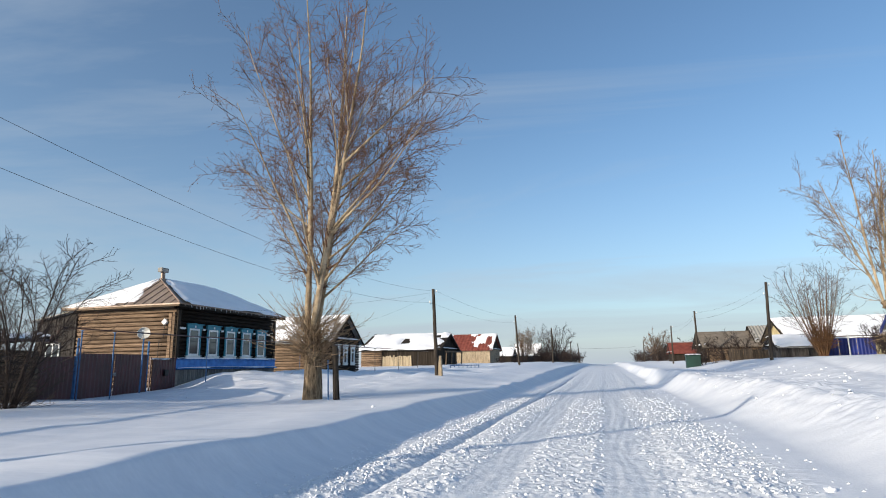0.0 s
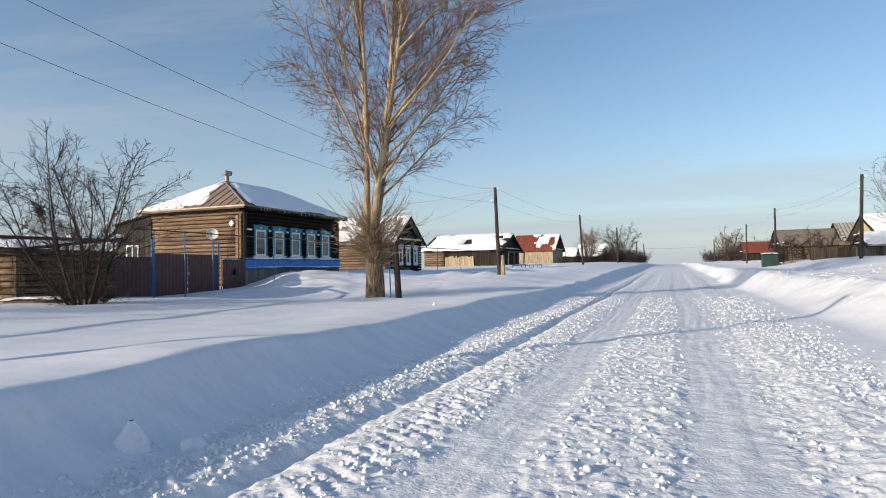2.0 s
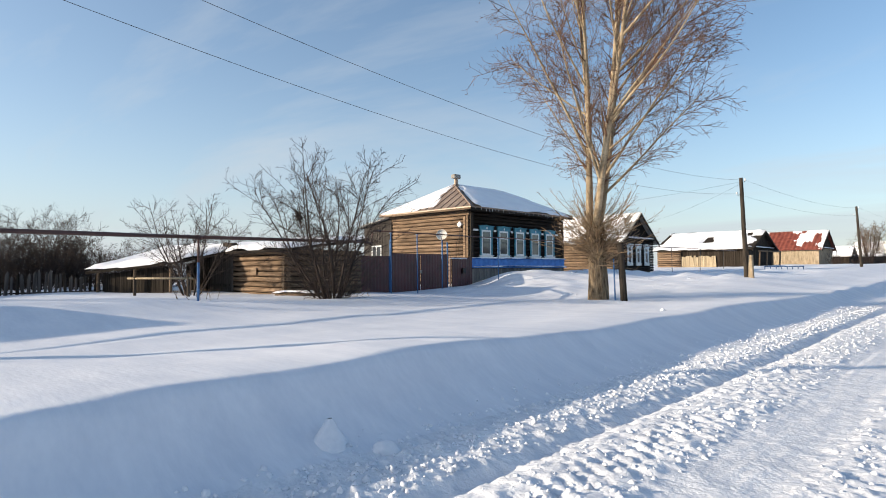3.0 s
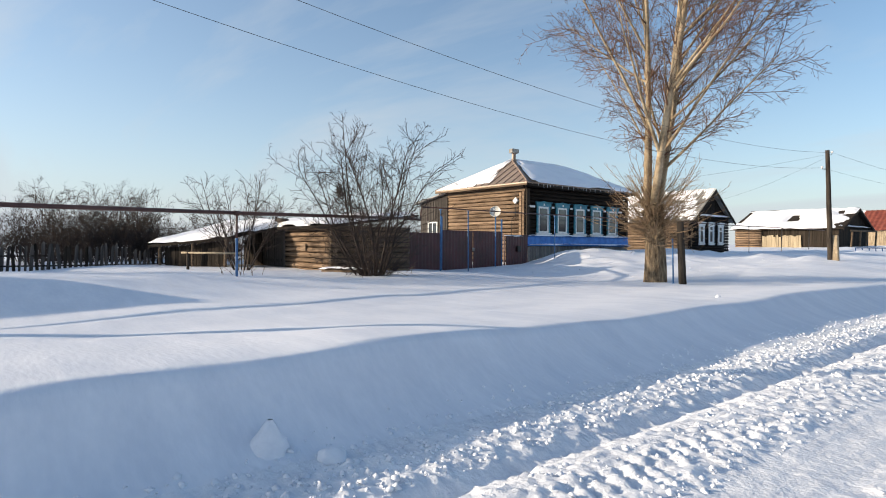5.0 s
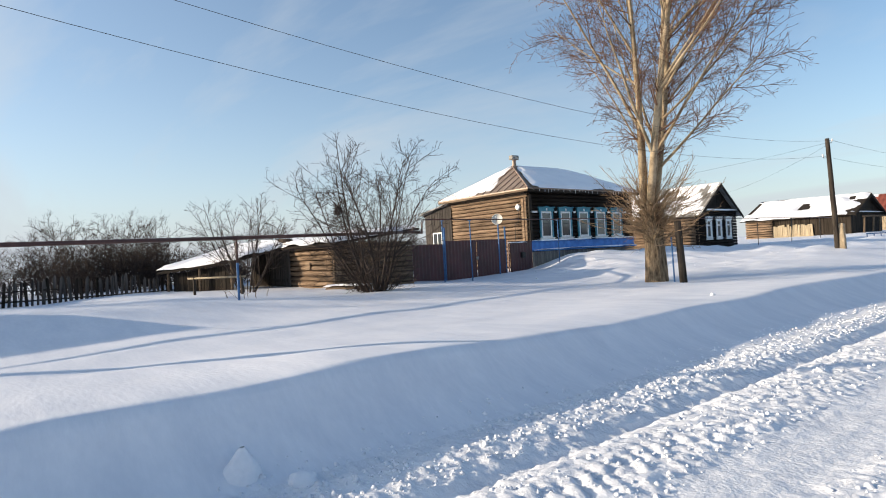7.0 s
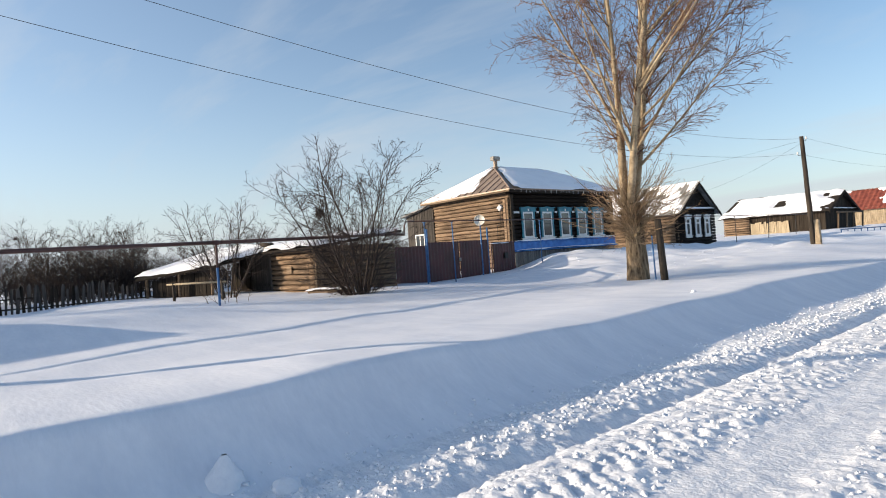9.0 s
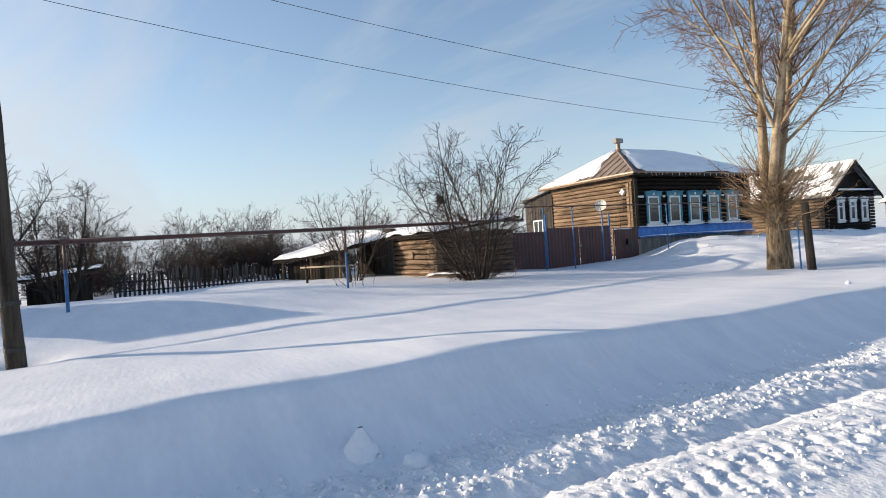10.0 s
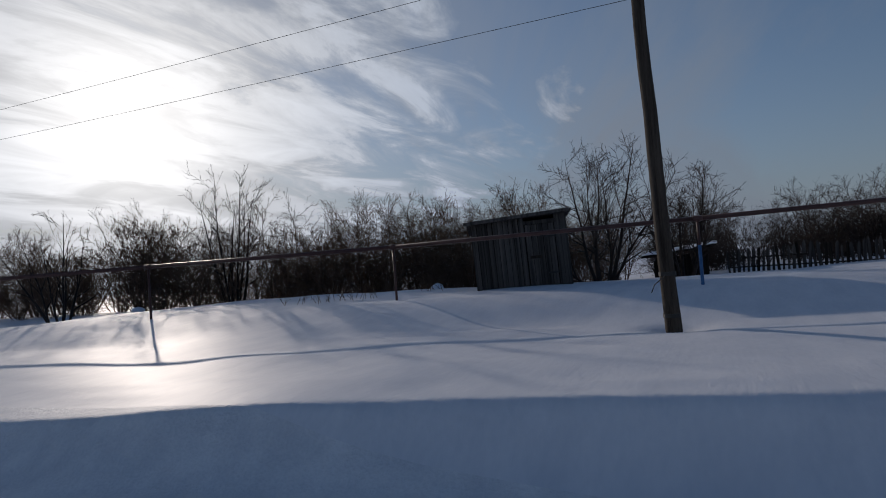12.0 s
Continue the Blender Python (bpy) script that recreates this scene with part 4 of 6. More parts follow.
part("fascia", Geo().box(ex0, ey0, ez - 0.17, ex1 - 0.04, ey0 + 0.03, ez - 0.075), LOG_GREY, H)
lean_in = Vector((0, 0, 0.01))
part("roof_snow", snow_slab(A_ + lean_in + Vector((-0.02, 0.35, 0.02)), B_ + lean_in, rb + lean_in, ra + Vector((0.05, 0.25, 0)), 0.17, 8, 26, 0.5), None, H, "thick even snow on the roof")
part("roof_snow", snow_slab(D_ + lean_in, A_ + lean_in, ra + Vector((0.02, 0, 0.01)), ra + Vector((-0.02, 0, 0.01)), 0.13, 12, 26, 0.4,
     keep=lambda u, v: 0.66 - 0.24 * v - u + 0.05 * vnoise(u * 12, v * 8, 3) + np.where(v < 0.1, -0.22, 0)), None, H, "snow slipping from the hip")
part("roof_snow", snow_slab(C_ + lean_in, D_ + lean_in, ra + lean_in, rb + lean_in, 0.16, 9, 12, 0.4), None, H)
for i in range(26):  # icicles under the snowy eave
    yy = ey0 + 0.4 + (ey1 - ey0 - 0.8) * (i + 0.5 * math.sin(i * 7.1)) / 26
    part("icicle", Geo().tube([(ex1 - 0.01, yy, ez - 0.06), (ex1 + 0.005, yy, ez - 0.12 - 0.12 * abs(math.sin(i * 3.7)))], [0.018, 0.003], 5), SNOW_ROOF, H)
chim = part("chimney", Geo().tube([(-3.15, 2.35, 6.0), (-3.15, 2.35, 6.6)], 0.12, 12), TIN, H, "round metal chimney pipe with a cap")
part("chimney_cap", Geo().box(-3.32, 2.06, 6.58, -2.98, 2.64, 6.84, c=0.04), SLATE, chim)
part("collar", Geo().tube([(-3.15, 2.35, 6.0), (-3.15, 2.35, 6.2)], [0.24, 0.2], 12), TIN, chim)
# board lean-to behind the side wall
AN = thing("lean_to", pose(-31.5, 25.9, 0.5), "grey board lean-to with a small window behind the house", "shed")
part("core", Geo().box(0.05, 0.1, 0, 2.7, 5.0, 4.1), PLANK_DARK, AN)
boards(AN, "plank", (0, 0), (2.75, 0), 0.0, 4.1, 0.17, 0.035, PLANK, 5, lambda s: 3.75 + 0.5 * s)
part("roof", Geo().slab((-0.3, -0.3, 3.8), (2.8, -0.3, 4.35), (2.8, 5, 4.35), (-0.3, 5, 3.8), 0.06), SLATE, AN)
part("roof_snow", snow_slab((-0.3, -0.3, 3.81), (2.8, -0.3, 4.36), (2.8, 5, 4.36), (-0.3, 5, 3.81), 0.14, 5, 10), None, AN)
wl_ = part("window", Geo().box(0.9, -0.06, 1.6, 1.75, -0.03, 2.5), GLASS, AN)
for x0, z0, x1, z1 in ((0.84, 1.54, 0.92, 2.56), (1.73, 1.54, 1.81, 2.56), (0.92, 1.54, 1.73, 1.62), (0.92, 2.48, 1.73, 2.56), (1.29, 1.62, 1.36, 2.48)):
    part("sash", Geo().box(x0, -0.075, z0, x1, -0.035, z1, c=0.004), WHITE, wl_)


def gable_house(name, label, x, y, z, face, width, depth, eave, peak, wall, gable, roof_mat, over=0.4, logs=True, snow=(1, 1), seed=1, rib=0.0, windows=(), trim=None, casing=None, core=PLANK_DARK, snow_t=0.15, keep=None, side_boards=None):
    """A house whose gable faces the street: face +1 or -1 in x. (x, y, z): the front corner with the smallest y."""
    ob = thing(name, pose(x, y, z), label, "house")
    s = face
    part("core", Geo().prism([(0.12, -0.4), (width - 0.12, -0.4), (width - 0.12, eave), (width / 2, peak - 0.1), (0.12, eave)], -0.15 * s, -(depth - 0.1) * s), core, ob)
    if logs:
        log_wall(ob, (-depth * s, 0.04), (-0.05 * s, 0.04), -0.1, eave, 0.125, wall, (0, -1), 0.1)
        log_wall(ob, (-0.04 * s, 0), (-0.04 * s, width), -0.1, eave, 0.125, wall if gable is None else gable, (s, 0), 0.1)
    else:
        boards(ob, "plank", (-depth * s, 0.04), (-0.05 * s, 0.04), -0.1, eave, 0.22, 0.05, side_boards or wall, seed)
        boards(ob, "plank", (-0.04 * s, 0), (-0.04 * s, width), -0.1, eave, 0.22, 0.05, wall, seed)
    boards(ob, "gable_board", (-0.02 * s, 0.02), (-0.02 * s, width - 0.02), eave, peak, 0.2, 0.05, gable or wall, seed + 1, lambda q: eave + (peak - eave) * (1 - abs(2 * q - 1)) - 0.04)
    k = (peak - eave) / (width / 2)
    zl = eave - over * k
    fr, bk = over * s, -(depth + over) * s
    for y0, y1, on, q in ((-over, width / 2, snow[0], 0), (width + over, width / 2, snow[1], 1)):
        a, b, c, d = Vector((fr, y0, zl)), Vector((bk, y0, zl)), Vector((bk, y1, peak)), Vector((fr, y1, peak))
        if rib:
            part("roof_slope", wavy(a, b, c, d, 0.05, rib, 0.035), roof_mat, ob)
        else:
            part("roof_slope", Geo().slab(a, b, c, d, 0.07), roof_mat, ob)
        if on:
            up = Vector((0, 0, 0.03))
            part("roof_snow", snow_slab(a + up, b + up, c + up, d + up, snow_t, seed + q * 3, 18, 0.5, keep if q == 0 else None), None, ob)
    tm = trim or core
    for y0, y1 in ((-over, width / 2), (width + over, width / 2)):
        part("barge_board", Geo().slab((fr + 0.03 * s, y0, zl - 0.02), (fr + 0.03 * s, y1, peak - 0.02), (fr + 0.03 * s, y1, peak - 0.24), (fr + 0.03 * s, y0, zl - 0.24), 0.05), tm, ob)
    part("pent", Geo().box(min(0, 0.3 * s), -0.1, eave - 0.02, max(0, 0.3 * s), width + 0.1, eave + 0.04, c=0.01), tm, ob)
    part("pent_snow", snow_slab((0.32 * s, -0.1, eave + 0.05), (0.32 * s, width + 0.1, eave + 0.05), (0, width + 0.1, eave + 0.1), (0, -0.1, eave + 0.1), 0.12, seed, 8), None, ob)
    for y0, y1, z0, z1 in windows:
        house_window(ob, 0.08 * s, y0, y1, z0, z1, s, casing or TEAL, casing or TEAL)
    return ob


gable_house("gable_log_house", "dark log house with gable end and snow on slate", -22.0, 43.3, 0.85, 1, 5.8, 7.2, 2.95, 5.05, LOG, LOG_DARK, SLATE, 0.45, snow=(1, 1), seed=21, rib=0.3,
            windows=[(1.0, 1.85, 0.95, 2.55), (2.5, 3.35, 0.95, 2.55), (4.0, 4.85, 0.95, 2.55)], trim=PLANK_DARK, casing=WHITE, snow_t=0.10, keep=lambda u, v: 0.35 * v + 0.05 + 0.55 * vnoise(u * 7, v * 5, 2) - 0.25 * (u < 0.12))
barn = gable_house("old_barn", "long ruined log barn with torn roof under snow", -21.2, 72.6, 1.3, 1, 10.2, 10.4, 2.45, 4.5, PLANK_DARK, PLANK_DARK, PLANK_DARK, 0.5, snow=(1, 1), seed=31, snow_t=0.22, logs=False,
            keep=lambda u, v: 0.32 + 0.7 * vnoise(u * 8, v * 4.5, 12))
log_wall(barn, (-10.3, -0.15), (-7.6, -0.15), -0.1, 2.3, 0.15, LOG, (0, -1), 0.1)
boards(barn, "plank", (-7.5, -0.12), (-3.4, -0.12), -0.2, 1.5, 0.26, 0.05, PLANK_TAN, 35, None, 0.02, 3, 0.12)
for x, y in ((0.9, 0.6), (1.0, 3.0), (0.9, 5.6), (1.1, 8.2)):
    part("porch_post", Geo().tube([(x, y, -0.3), (x + 0.1, y + 0.15, 2.0)], 0.09, 8), LOG_GREY, barn)
part("porch_beam", Geo().tube([(1.0, 0.2, 2.0), (1.1, 8.8, 2.05)], 0.09, 8), LOG_GREY, barn)
gable_house("red_roof_house", "abandoned house with rusty red roof and patches of snow", -21.0, 107.5, 1.7, 1, 10.5, 9.2, 2.75, 5.7, STONE, PLANK_DARK, RUST, 0.5, snow=(1, 1), seed=41, rib=0.6,
            logs=False, side_boards=STONE, snow_t=0.12, keep=lambda u, v: -0.22 - 0.9 * u + 0.75 * v - 0.1 + 0.75 * vnoise(u * 9, v * 4, 8))
gable_house("low_cottage", "small low cottage deep in snow", -22.0, 140, 1.7, 1, 7.0, 9.0, 2.0, 3.9, PLANK_DARK, PLANK_DARK, SLATE, 0.4, snow=(1, 1), seed=51, logs=False)
gable_house("far_cottage", "weathered plank cottage with a pale gable", -16.5, 150, 1.7, 1, 6.0, 6.0, 2.2, 4.9, PLANK, PLANK_TAN, SLATE, 0.4, snow=(1, 0), seed=53, logs=False)
gable_house("green_gable_house", "green boarded house with blue trim and grey wavy slate roof", 14.9, 32.9, 1.6, -1, 5.0, 10.0, 1.9, 3.8, GREEN, GREEN, SLATE, 0.45, snow=(1, 1), seed=61, rib=0.22, logs=False,
            windows=[(0.5, 1.3, 0.5, 1.75), (2.1, 2.9, 0.5, 1.75), (3.7, 4.5, 0.5, 1.75)], trim=BLUE_DEEP, casing=WHITE, snow_t=0.14, keep=lambda u, v: 0.02 - abs(u - 0.10) * 2.6 + 0.32 * (1 - v) + 0.06 * vnoise(u * 6, v * 5, 4) - 0.5 * (u < 0.02))
gable_house("cream_house", "cream plastered house with a long snowy roof", 15.2, 58.0, 1.8, -1, 7.5, 13.0, 1.9, 3.6, YELLOW, YELLOW, SLATE_BROWN, 0.5, snow=(1, 1), seed=71, logs=False)
gable_house("slate_outbuilding", "small outbuilding with wavy slate roof", 14.6, 66.5, 1.8, -1, 5.0, 5.0, 1.8, 3.4, PLANK_DARK, PLANK_DARK, SLATE, 0.35, snow=(0, 0), seed=73, logs=False, rib=0.3)
gable_house("plank_outbuilding", "low grey plank outbuilding with snow on its roof", 12.0, 49.0, 1.6, -1, 3.6, 3.4, 1.0, 1.75, PLANK, PLANK, SLATE, 0.3, snow=(1, 1), seed=75, logs=False)
gable_house("dark_slate_house", "dark log house with a bare brown slate roof", 9.6, 66.0, 1.5, -1, 6.5, 7.5, 1.7, 3.2, LOG_GREY, PLANK_DARK, SLATE_BROWN, 0.5, snow=(0, 0), seed=77, logs=True)
gable_house("far_red_house", "far low house with a dull red roof", 10.2, 104.0, 1.7, -1, 6.0, 7.0, 1.4, 3.0, PLANK_DARK, PLANK_DARK, RUST, 0.4, snow=(0, 1), seed=79, logs=False)


# ---- power line ----
def power_pole(x, y, top_x, top_y, top_z, r, label, cross=False, bands=False):
    z = ground_z(x, y)
    ob = thing("power_pole", pose(x, y, z), label, "power pole", "power poles")
    t = Vector((top_x - x, top_y - y, top_z - z))
    b = -t * (0.5 / t.z)
    n = 10
    rnd = random.Random(int(y * 7))
    pts = [b.lerp(t, i / n) + Vector((rnd.uniform(-0.012, 0.012), rnd.uniform(-0.012, 0.012), 0)) for i in range(n + 1)]
    part("shaft", Geo().tube(pts, [r * (1.08 - 0.30 * i / n) * rnd.uniform(0.97, 1.03) for i in range(n + 1)], 14), POLE, ob, smooth=True)
    if bands:
        for s in (0.05, 0.155):
            c = t * s
            part("wire_band", Geo().tube([c - Vector((0, 0, 0.03)), c + Vector((0, 0, 0.03))], r * 1.12, 14), DARK, ob)
        part("loose_wire", Geo().tube([t * 0.155 + Vector((r, 0, 0)), t * 0.13 + Vector((r + 0.10, -0.18, 0.0)), t * 0.10 + Vector((r + 0.05, -0.24, 0.06))], 0.008, 5), DARK, ob)
    for s, side in ((-0.20, 1), (-0.85, -1)):
        c = t + Vector((0, 0, s)) + t * (s / t.z) * 0.0
        hook = part("insulator_hook", Geo().tube([c, c + Vector((0.16 * side, 0, -0.03)), c + Vector((0.2 * side, 0, 0.05))], 0.012, 6), DARK, ob)
        part("insulator", Geo().tube([c + Vector((0.2 * side, 0, q)) for q in (0.03, 0.07, 0.075, 0.13, 0.15)], [0.028, 0.05, 0.035, 0.04, 0.015], 10), PORCELAIN, hook, smooth=True)
    if cross:
        part("crossarm", Geo().box(-0.6, -0.05, t.z - 0.35, 0.6, 0.05, t.z - 0.23, c=0.01), POLE, ob)
    return Vector((top_x, top_y, top_z))


LEFT = [power_pole(-10.33, 1.25, -10.15, 1.12, 6.35, 0.115, "grey wooden power pole leaning slightly, bound with wire near its foot", bands=True),
        power_pole(-10.25, 33.6, -10.25, 33.0, 6.0, 0.115, "dark wooden power pole with a concrete stub at its foot"),
        power_pole(-10.3, 69.0, -10.45, 68.1, 7.15, 0.12, "leaning wooden power pole by the road"),
        power_pole(-9.3, 104.0, -9.3, 103.6, 7.7, 0.14, "wooden power pole by the road"),
        power_pole(-8.6, 150.0, -8.6, 149.6, 6.9, 0.14, "wooden power pole by the road"),
        power_pole(-8.2, 190.0, -8.5, 189.0, 7.6, 0.15, "wooden power pole by the road")]
RIGHT = [power_pole(10.1, 44.0, 10.3, 44.0, 6.8, 0.11, "grey wooden power pole on the verge"),
         power_pole(8.1, 62.0, 8.15, 62.0, 6.4, 0.10, "wooden power pole on the verge"),
         power_pole(8.3, 86.0, 8.4, 86.0, 6.4, 0.11, "wooden power pole on the verge"),
         power_pole(8.6, 150.0, 8.6, 150.0, 6.8, 0.13, "wooden power pole on the verge")]
single("pole_stub", Geo().box(-0.13, -0.1, -0.5, 0.13, 0.1, 1.15, c=0.03), STONE, pose(-10.05, 33.62, ground_z(-10.05, 33.6), 0, -2, 0), "grey stub post bound to a power pole foot", "post")


def wire(a, b, sag, r=0.0048):
    a, b = Vector(a), Vector(b)
    n = 24
    pts = [a.lerp(b, i / n) - Vector((0, 0, sag * 4 * (i / n) * (1 - i / n))) for i in range(n + 1)]
    o = Vector((min(a.x, b.x), min(a.y, b.y), min(a.z, b.z)))
    return single("overhead_wire", Geo().tube([p - o for p in pts], r, 5), DARK, Matrix.Translation(o), "thin dark overhead wire strung between wooden poles", "wire", "overhead wires")


BEHIND = Vector((-10.2, -38.0, 7.9))
for run in ([BEHIND] + LEFT, RIGHT):
    for a, b in zip(run, run[1:]):
        sag = 0.12 if a is BEHIND else 0.93 if a is LEFT[0] else 0.4
        wire(a + Vector((0.2, 0, -0.13)), b + Vector((0.2, 0, -0.13)), sag)
        wire(a + Vector((-0.2, 0, -0.78)), b + Vector((-0.2, 0, -0.78)), sag)
power_pole(-10.2, -38.0, -10.2, -38.0, 7.95, 0.14, "wooden power pole by the road")
wire(LEFT[1] + Vector((0, 0, -0.2)), (-22.0, 27.5, 4.6), 0.25, 0.004)
wire(LEFT[1] + Vector((0, 0, -0.3)), (-21.6, 46.0, 5.0), 0.25, 0.004)
wire((-8.5, 189, 6.2), (8.6, 186, 6.2), 0.3, 0.02)

# ---- gas pipe on posts ----
PIPE_RUN = [(-6.5, -26.0, 2.14), (-11.1, -11.3, 2.17), (-13.4, -5.35, 2.2), (-14.5, 1.57, 2.26), (-16.3, 8.1, 2.38), (-18.5, 15.5, 2.55), (-20.2, 17.2, 2.6)]
gp = thing("gas_pipe", pose(0, 0, 0), "brown gas pipe carried on thin posts above the snow", "pipe")
for a, b in zip(PIPE_RUN, PIPE_RUN[1:]):
    part("pipe_length", Geo().tube([a, b], 0.05, 12), PIPE, gp, smooth=True)
for q in PIPE_RUN[1:-1]:
    part("pipe_joint", Geo().tube([(q[0] + 0.03, q[1] - 0.09, q[2]), (q[0] - 0.03, q[1] + 0.09, q[2])], 0.062, 12), PIPE, gp, smooth=True)
part("riser", Geo().tube([(-20.2, 17.2, 2.55), (-20.22, 17.25, 3.0), (-20.3, 17.4, 3.15), (-20.3, 17.8, 3.16)], 0.035, 10), PIPE, gp, smooth=True)
part("valve", Geo().tube([(-18.7, 15.7, 2.5), (-18.7, 15.7, 2.75)], [0.09, 0.05], 10), PIPE, gp)
FP = thing("street_pipe", pose(-20.3, 17.4, 0.6), "thin brown gas pipe running along the house fronts", "pipe")
for y0, y1 in ((0.3, 8.6), (8.6, 20.0), (20.0, 32.0), (32.0, 48.0)):
    part("pipe_length", Geo().tube([(0, y0, 2.56), (0, y1, 2.54 + (0.03 if y1 > 40 else 0))], 0.026, 8), PIPE, FP, smooth=True)


def pipe_post(x, y, top, paint, upper=None, r=0.03, lean=0.0, label="thin blue pipe post standing in snow"):
    z = ground_z(x, y)
    ob = thing("pipe_post", pose(x, y, z, 0, lean, 0), label, "post", "pipe posts")
    h = top - z
    cut = h * 0.62 if upper else h
    part("shaft", Geo().tube([(0, 0, -0.3), (0, 0, cut)], r, 10), paint, ob, smooth=True)
    if upper:
        part("upper_shaft", Geo().tube([(0, 0, cut), (0, 0, h)], r * 0.85, 10), upper, ob, smooth=True)
    part("cradle", Geo().box(-0.05, -0.05, h - 0.02, 0.05, 0.05, h + 0.012, c=0.005), upper or paint, ob)
    return ob


pipe_post(-16.3, 8.1, 2.33, PIPE_BLUE, PIPE, 0.035)
pipe_post(-14.5, 1.57, 2.21, PIPE_BLUE, PIPE, 0.035)
pipe_post(-13.4, -5.35, 2.15, PIPE, None, 0.03, label="thin brown pipe post standing in snow")
pipe_post(-11.1, -11.3, 2.12, PIPE, None, 0.03, label="thin brown pipe post standing in snow")
for y, top, paint in ((18.4, 3.1, PIPE_BLUE), (20.0, 3.1, PIPE_BLUE), (26.0, 3.1, PIPE_BLUE), (35.6, 3.1, PIPE_BLUE), (49.0, 3.12, DARK), (55.2, 3.12, DARK), (61.4, 3.12, DARK)):
    pipe_post(-20.3, y, top, paint, None, 0.026, 1.5 if y > 50 else -0.5, "thin blue pipe post before a house" if paint is PIPE_BLUE else "thin dark pipe post in the snow")
dp = thing("satellite_dish", pose(-21.3, 22.7, 0.6), "round cream satellite dish on a blue pole by the fence", "satellite dish")
part("pole", Geo().tube([(0, 0, -0.3), (0, 0, 2.55)], 0.035, 10), PIPE_BLUE, dp, smooth=True)
g = Geo()
rings = [(0.0, 0.0), (0.10, 0.010), (0.19, 0.036), (0.26, 0.068), (0.28, 0.085), (0.28, 0.098), (0.26, 0.083)]
nrm = Vector((0.55, -0.8, 0.25)).normalized()
u_ = nrm.cross(Vector((0, 0, 1))).normalized()
w_ = u_.cross(nrm)
for r, d in rings:
    for k in range(24):
        a = 2 * math.pi * k / 24
        g.v.append(tuple(Vector((0, 0, 2.6)) + nrm * (d + 0.03) + (u_ * math.cos(a) + w_ * math.sin(a)) * r))
for i in range(len(rings) - 1):
    for k in range(24):
        g.f.append((i * 24 + k, i * 24 + (k + 1) % 24, (i + 1) * 24 + (k + 1) % 24, (i + 1) * 24 + k))
part("reflector", g, DISH, dp, smooth=True)
tip = Vector((0, 0, 2.6)) + nrm * 0.45
part("feed_arm", Geo().tube([Vector((0, 0, 2.6)) - w_ * 0.26 + nrm * 0.08, tip], 0.012, 6), STEEL, dp)
part("feed_horn", Geo().tube([tip - nrm * 0.06, tip + nrm * 0.05], 0.035, 8), PORCELAIN, dp)
lamp_box = thing("wall_lamp", pose(-22.75, 25.72, 4.0), "small white lamp box on the log wall", "lamp")
part("housing", Geo().box(-0.13, -0.12, -0.14, 0.13, 0.02, 0.14, pose(0, 0, 0, 0, 45, 0), c=0.02), PORCELAIN, lamp_box)
part("cable", Geo().tube([(0, -0.03, -0.14), (-0.05, -0.03, -0.8), (-0.3, -0.03, -1.0), (-0.32, -0.03, -2.0)], 0.015, 6), DARK, lamp_box)

# ---- maroon fence with its gate ----
def sheet_panel(y0, y1, z0, z1, x=0.0):
    g = Geo()
    n = max(4, int((y1 - y0) / 0.05))
    for i in range(n + 1):
        y = y0 + (y1 - y0) * i / n
        d = 0.012 if i % 4 in (1, 2) else -0.004
        for z in (z0, z1):
            g.v += [(x + d, y, z), (x + d - 0.006, y, z)]
    for i in range(n):
        o = 4 * i
        g.f += [(o, o + 4, o + 6, o + 2), (o + 1, o + 3, o + 7, o + 5), (o + 2, o + 6, o + 7, o + 3), (o, o + 1, o + 5, o + 4)]
    return g


FX = -21.95
fence = thing("sheet_fence", pose(FX, 14.2, 0.55), "maroon profiled sheet fence between the log shed and the house", "fence")
for y0, y1, top in ((0.0, 1.9, 1.45), (1.93, 3.7, 1.5), (3.73, 5.5, 1.55), (9.9, 11.55, 1.55)):
    part("panel", sheet_panel(y0, y1, -0.35, top), MAROON, fence)
    part("cap_rail", Geo().box(-0.03, y0, top, 0.03, y1, top + 0.03, c=0.006), MAROON, fence)
for y in (0, 1.9, 3.7, 5.55, 9.85, 11.55):
    part("post", Geo().box(-0.09, y - 0.03, -0.4, -0.02, y + 0.03, 1.6, c=0.006), PIPE_BLUE if y in (5.55,) else MAROON, fence)
gate = thing("yard_gate", pose(FX, 19.8, 0.55), "closed maroon sheet metal yard gate with two leaves", "gate")
for y0, y1 in ((0.05, 1.95), (2.0, 3.95)):
    leaf = part("leaf", sheet_panel(y0, y1, -0.3, 1.72, 0.02), MAROON, gate)
    part("rail", Geo().box(-0.03, y0, 1.66, 0.0, y1, 1.72, c=0.006), MAROON, leaf)
for y in (0, 3.98):
    part("gate_post", Geo().tube([(0.0, y, -0.4), (0.0, y, 2.35)], 0.045, 10), PIPE_BLUE, gate, smooth=True)
part("latch", Geo().box(0.035, 1.9, 0.75, 0.07, 2.06, 0.9, c=0.008), STEEL, gate)
wick = thing("wicket_door", pose(FX, 24.1, 0.55), "narrow maroon wicket door beside the house corner", "door")
part("leaf", sheet_panel(0, 1.2, -0.3, 1.5, 0.02), MAROON, wick)
part("meter_box", Geo().box(0.04, 0.75, 0.7, 0.16, 1.0, 1.0, c=0.02), DARK, wick)
part("snow_cap", snow_slab((0.12, -0.1, 1.5), (0.12, 1.2, 1.5), (-0.1, 1.2, 1.52), (-0.1, -0.1, 1.52), 0.06, 5, 6), None, wick)

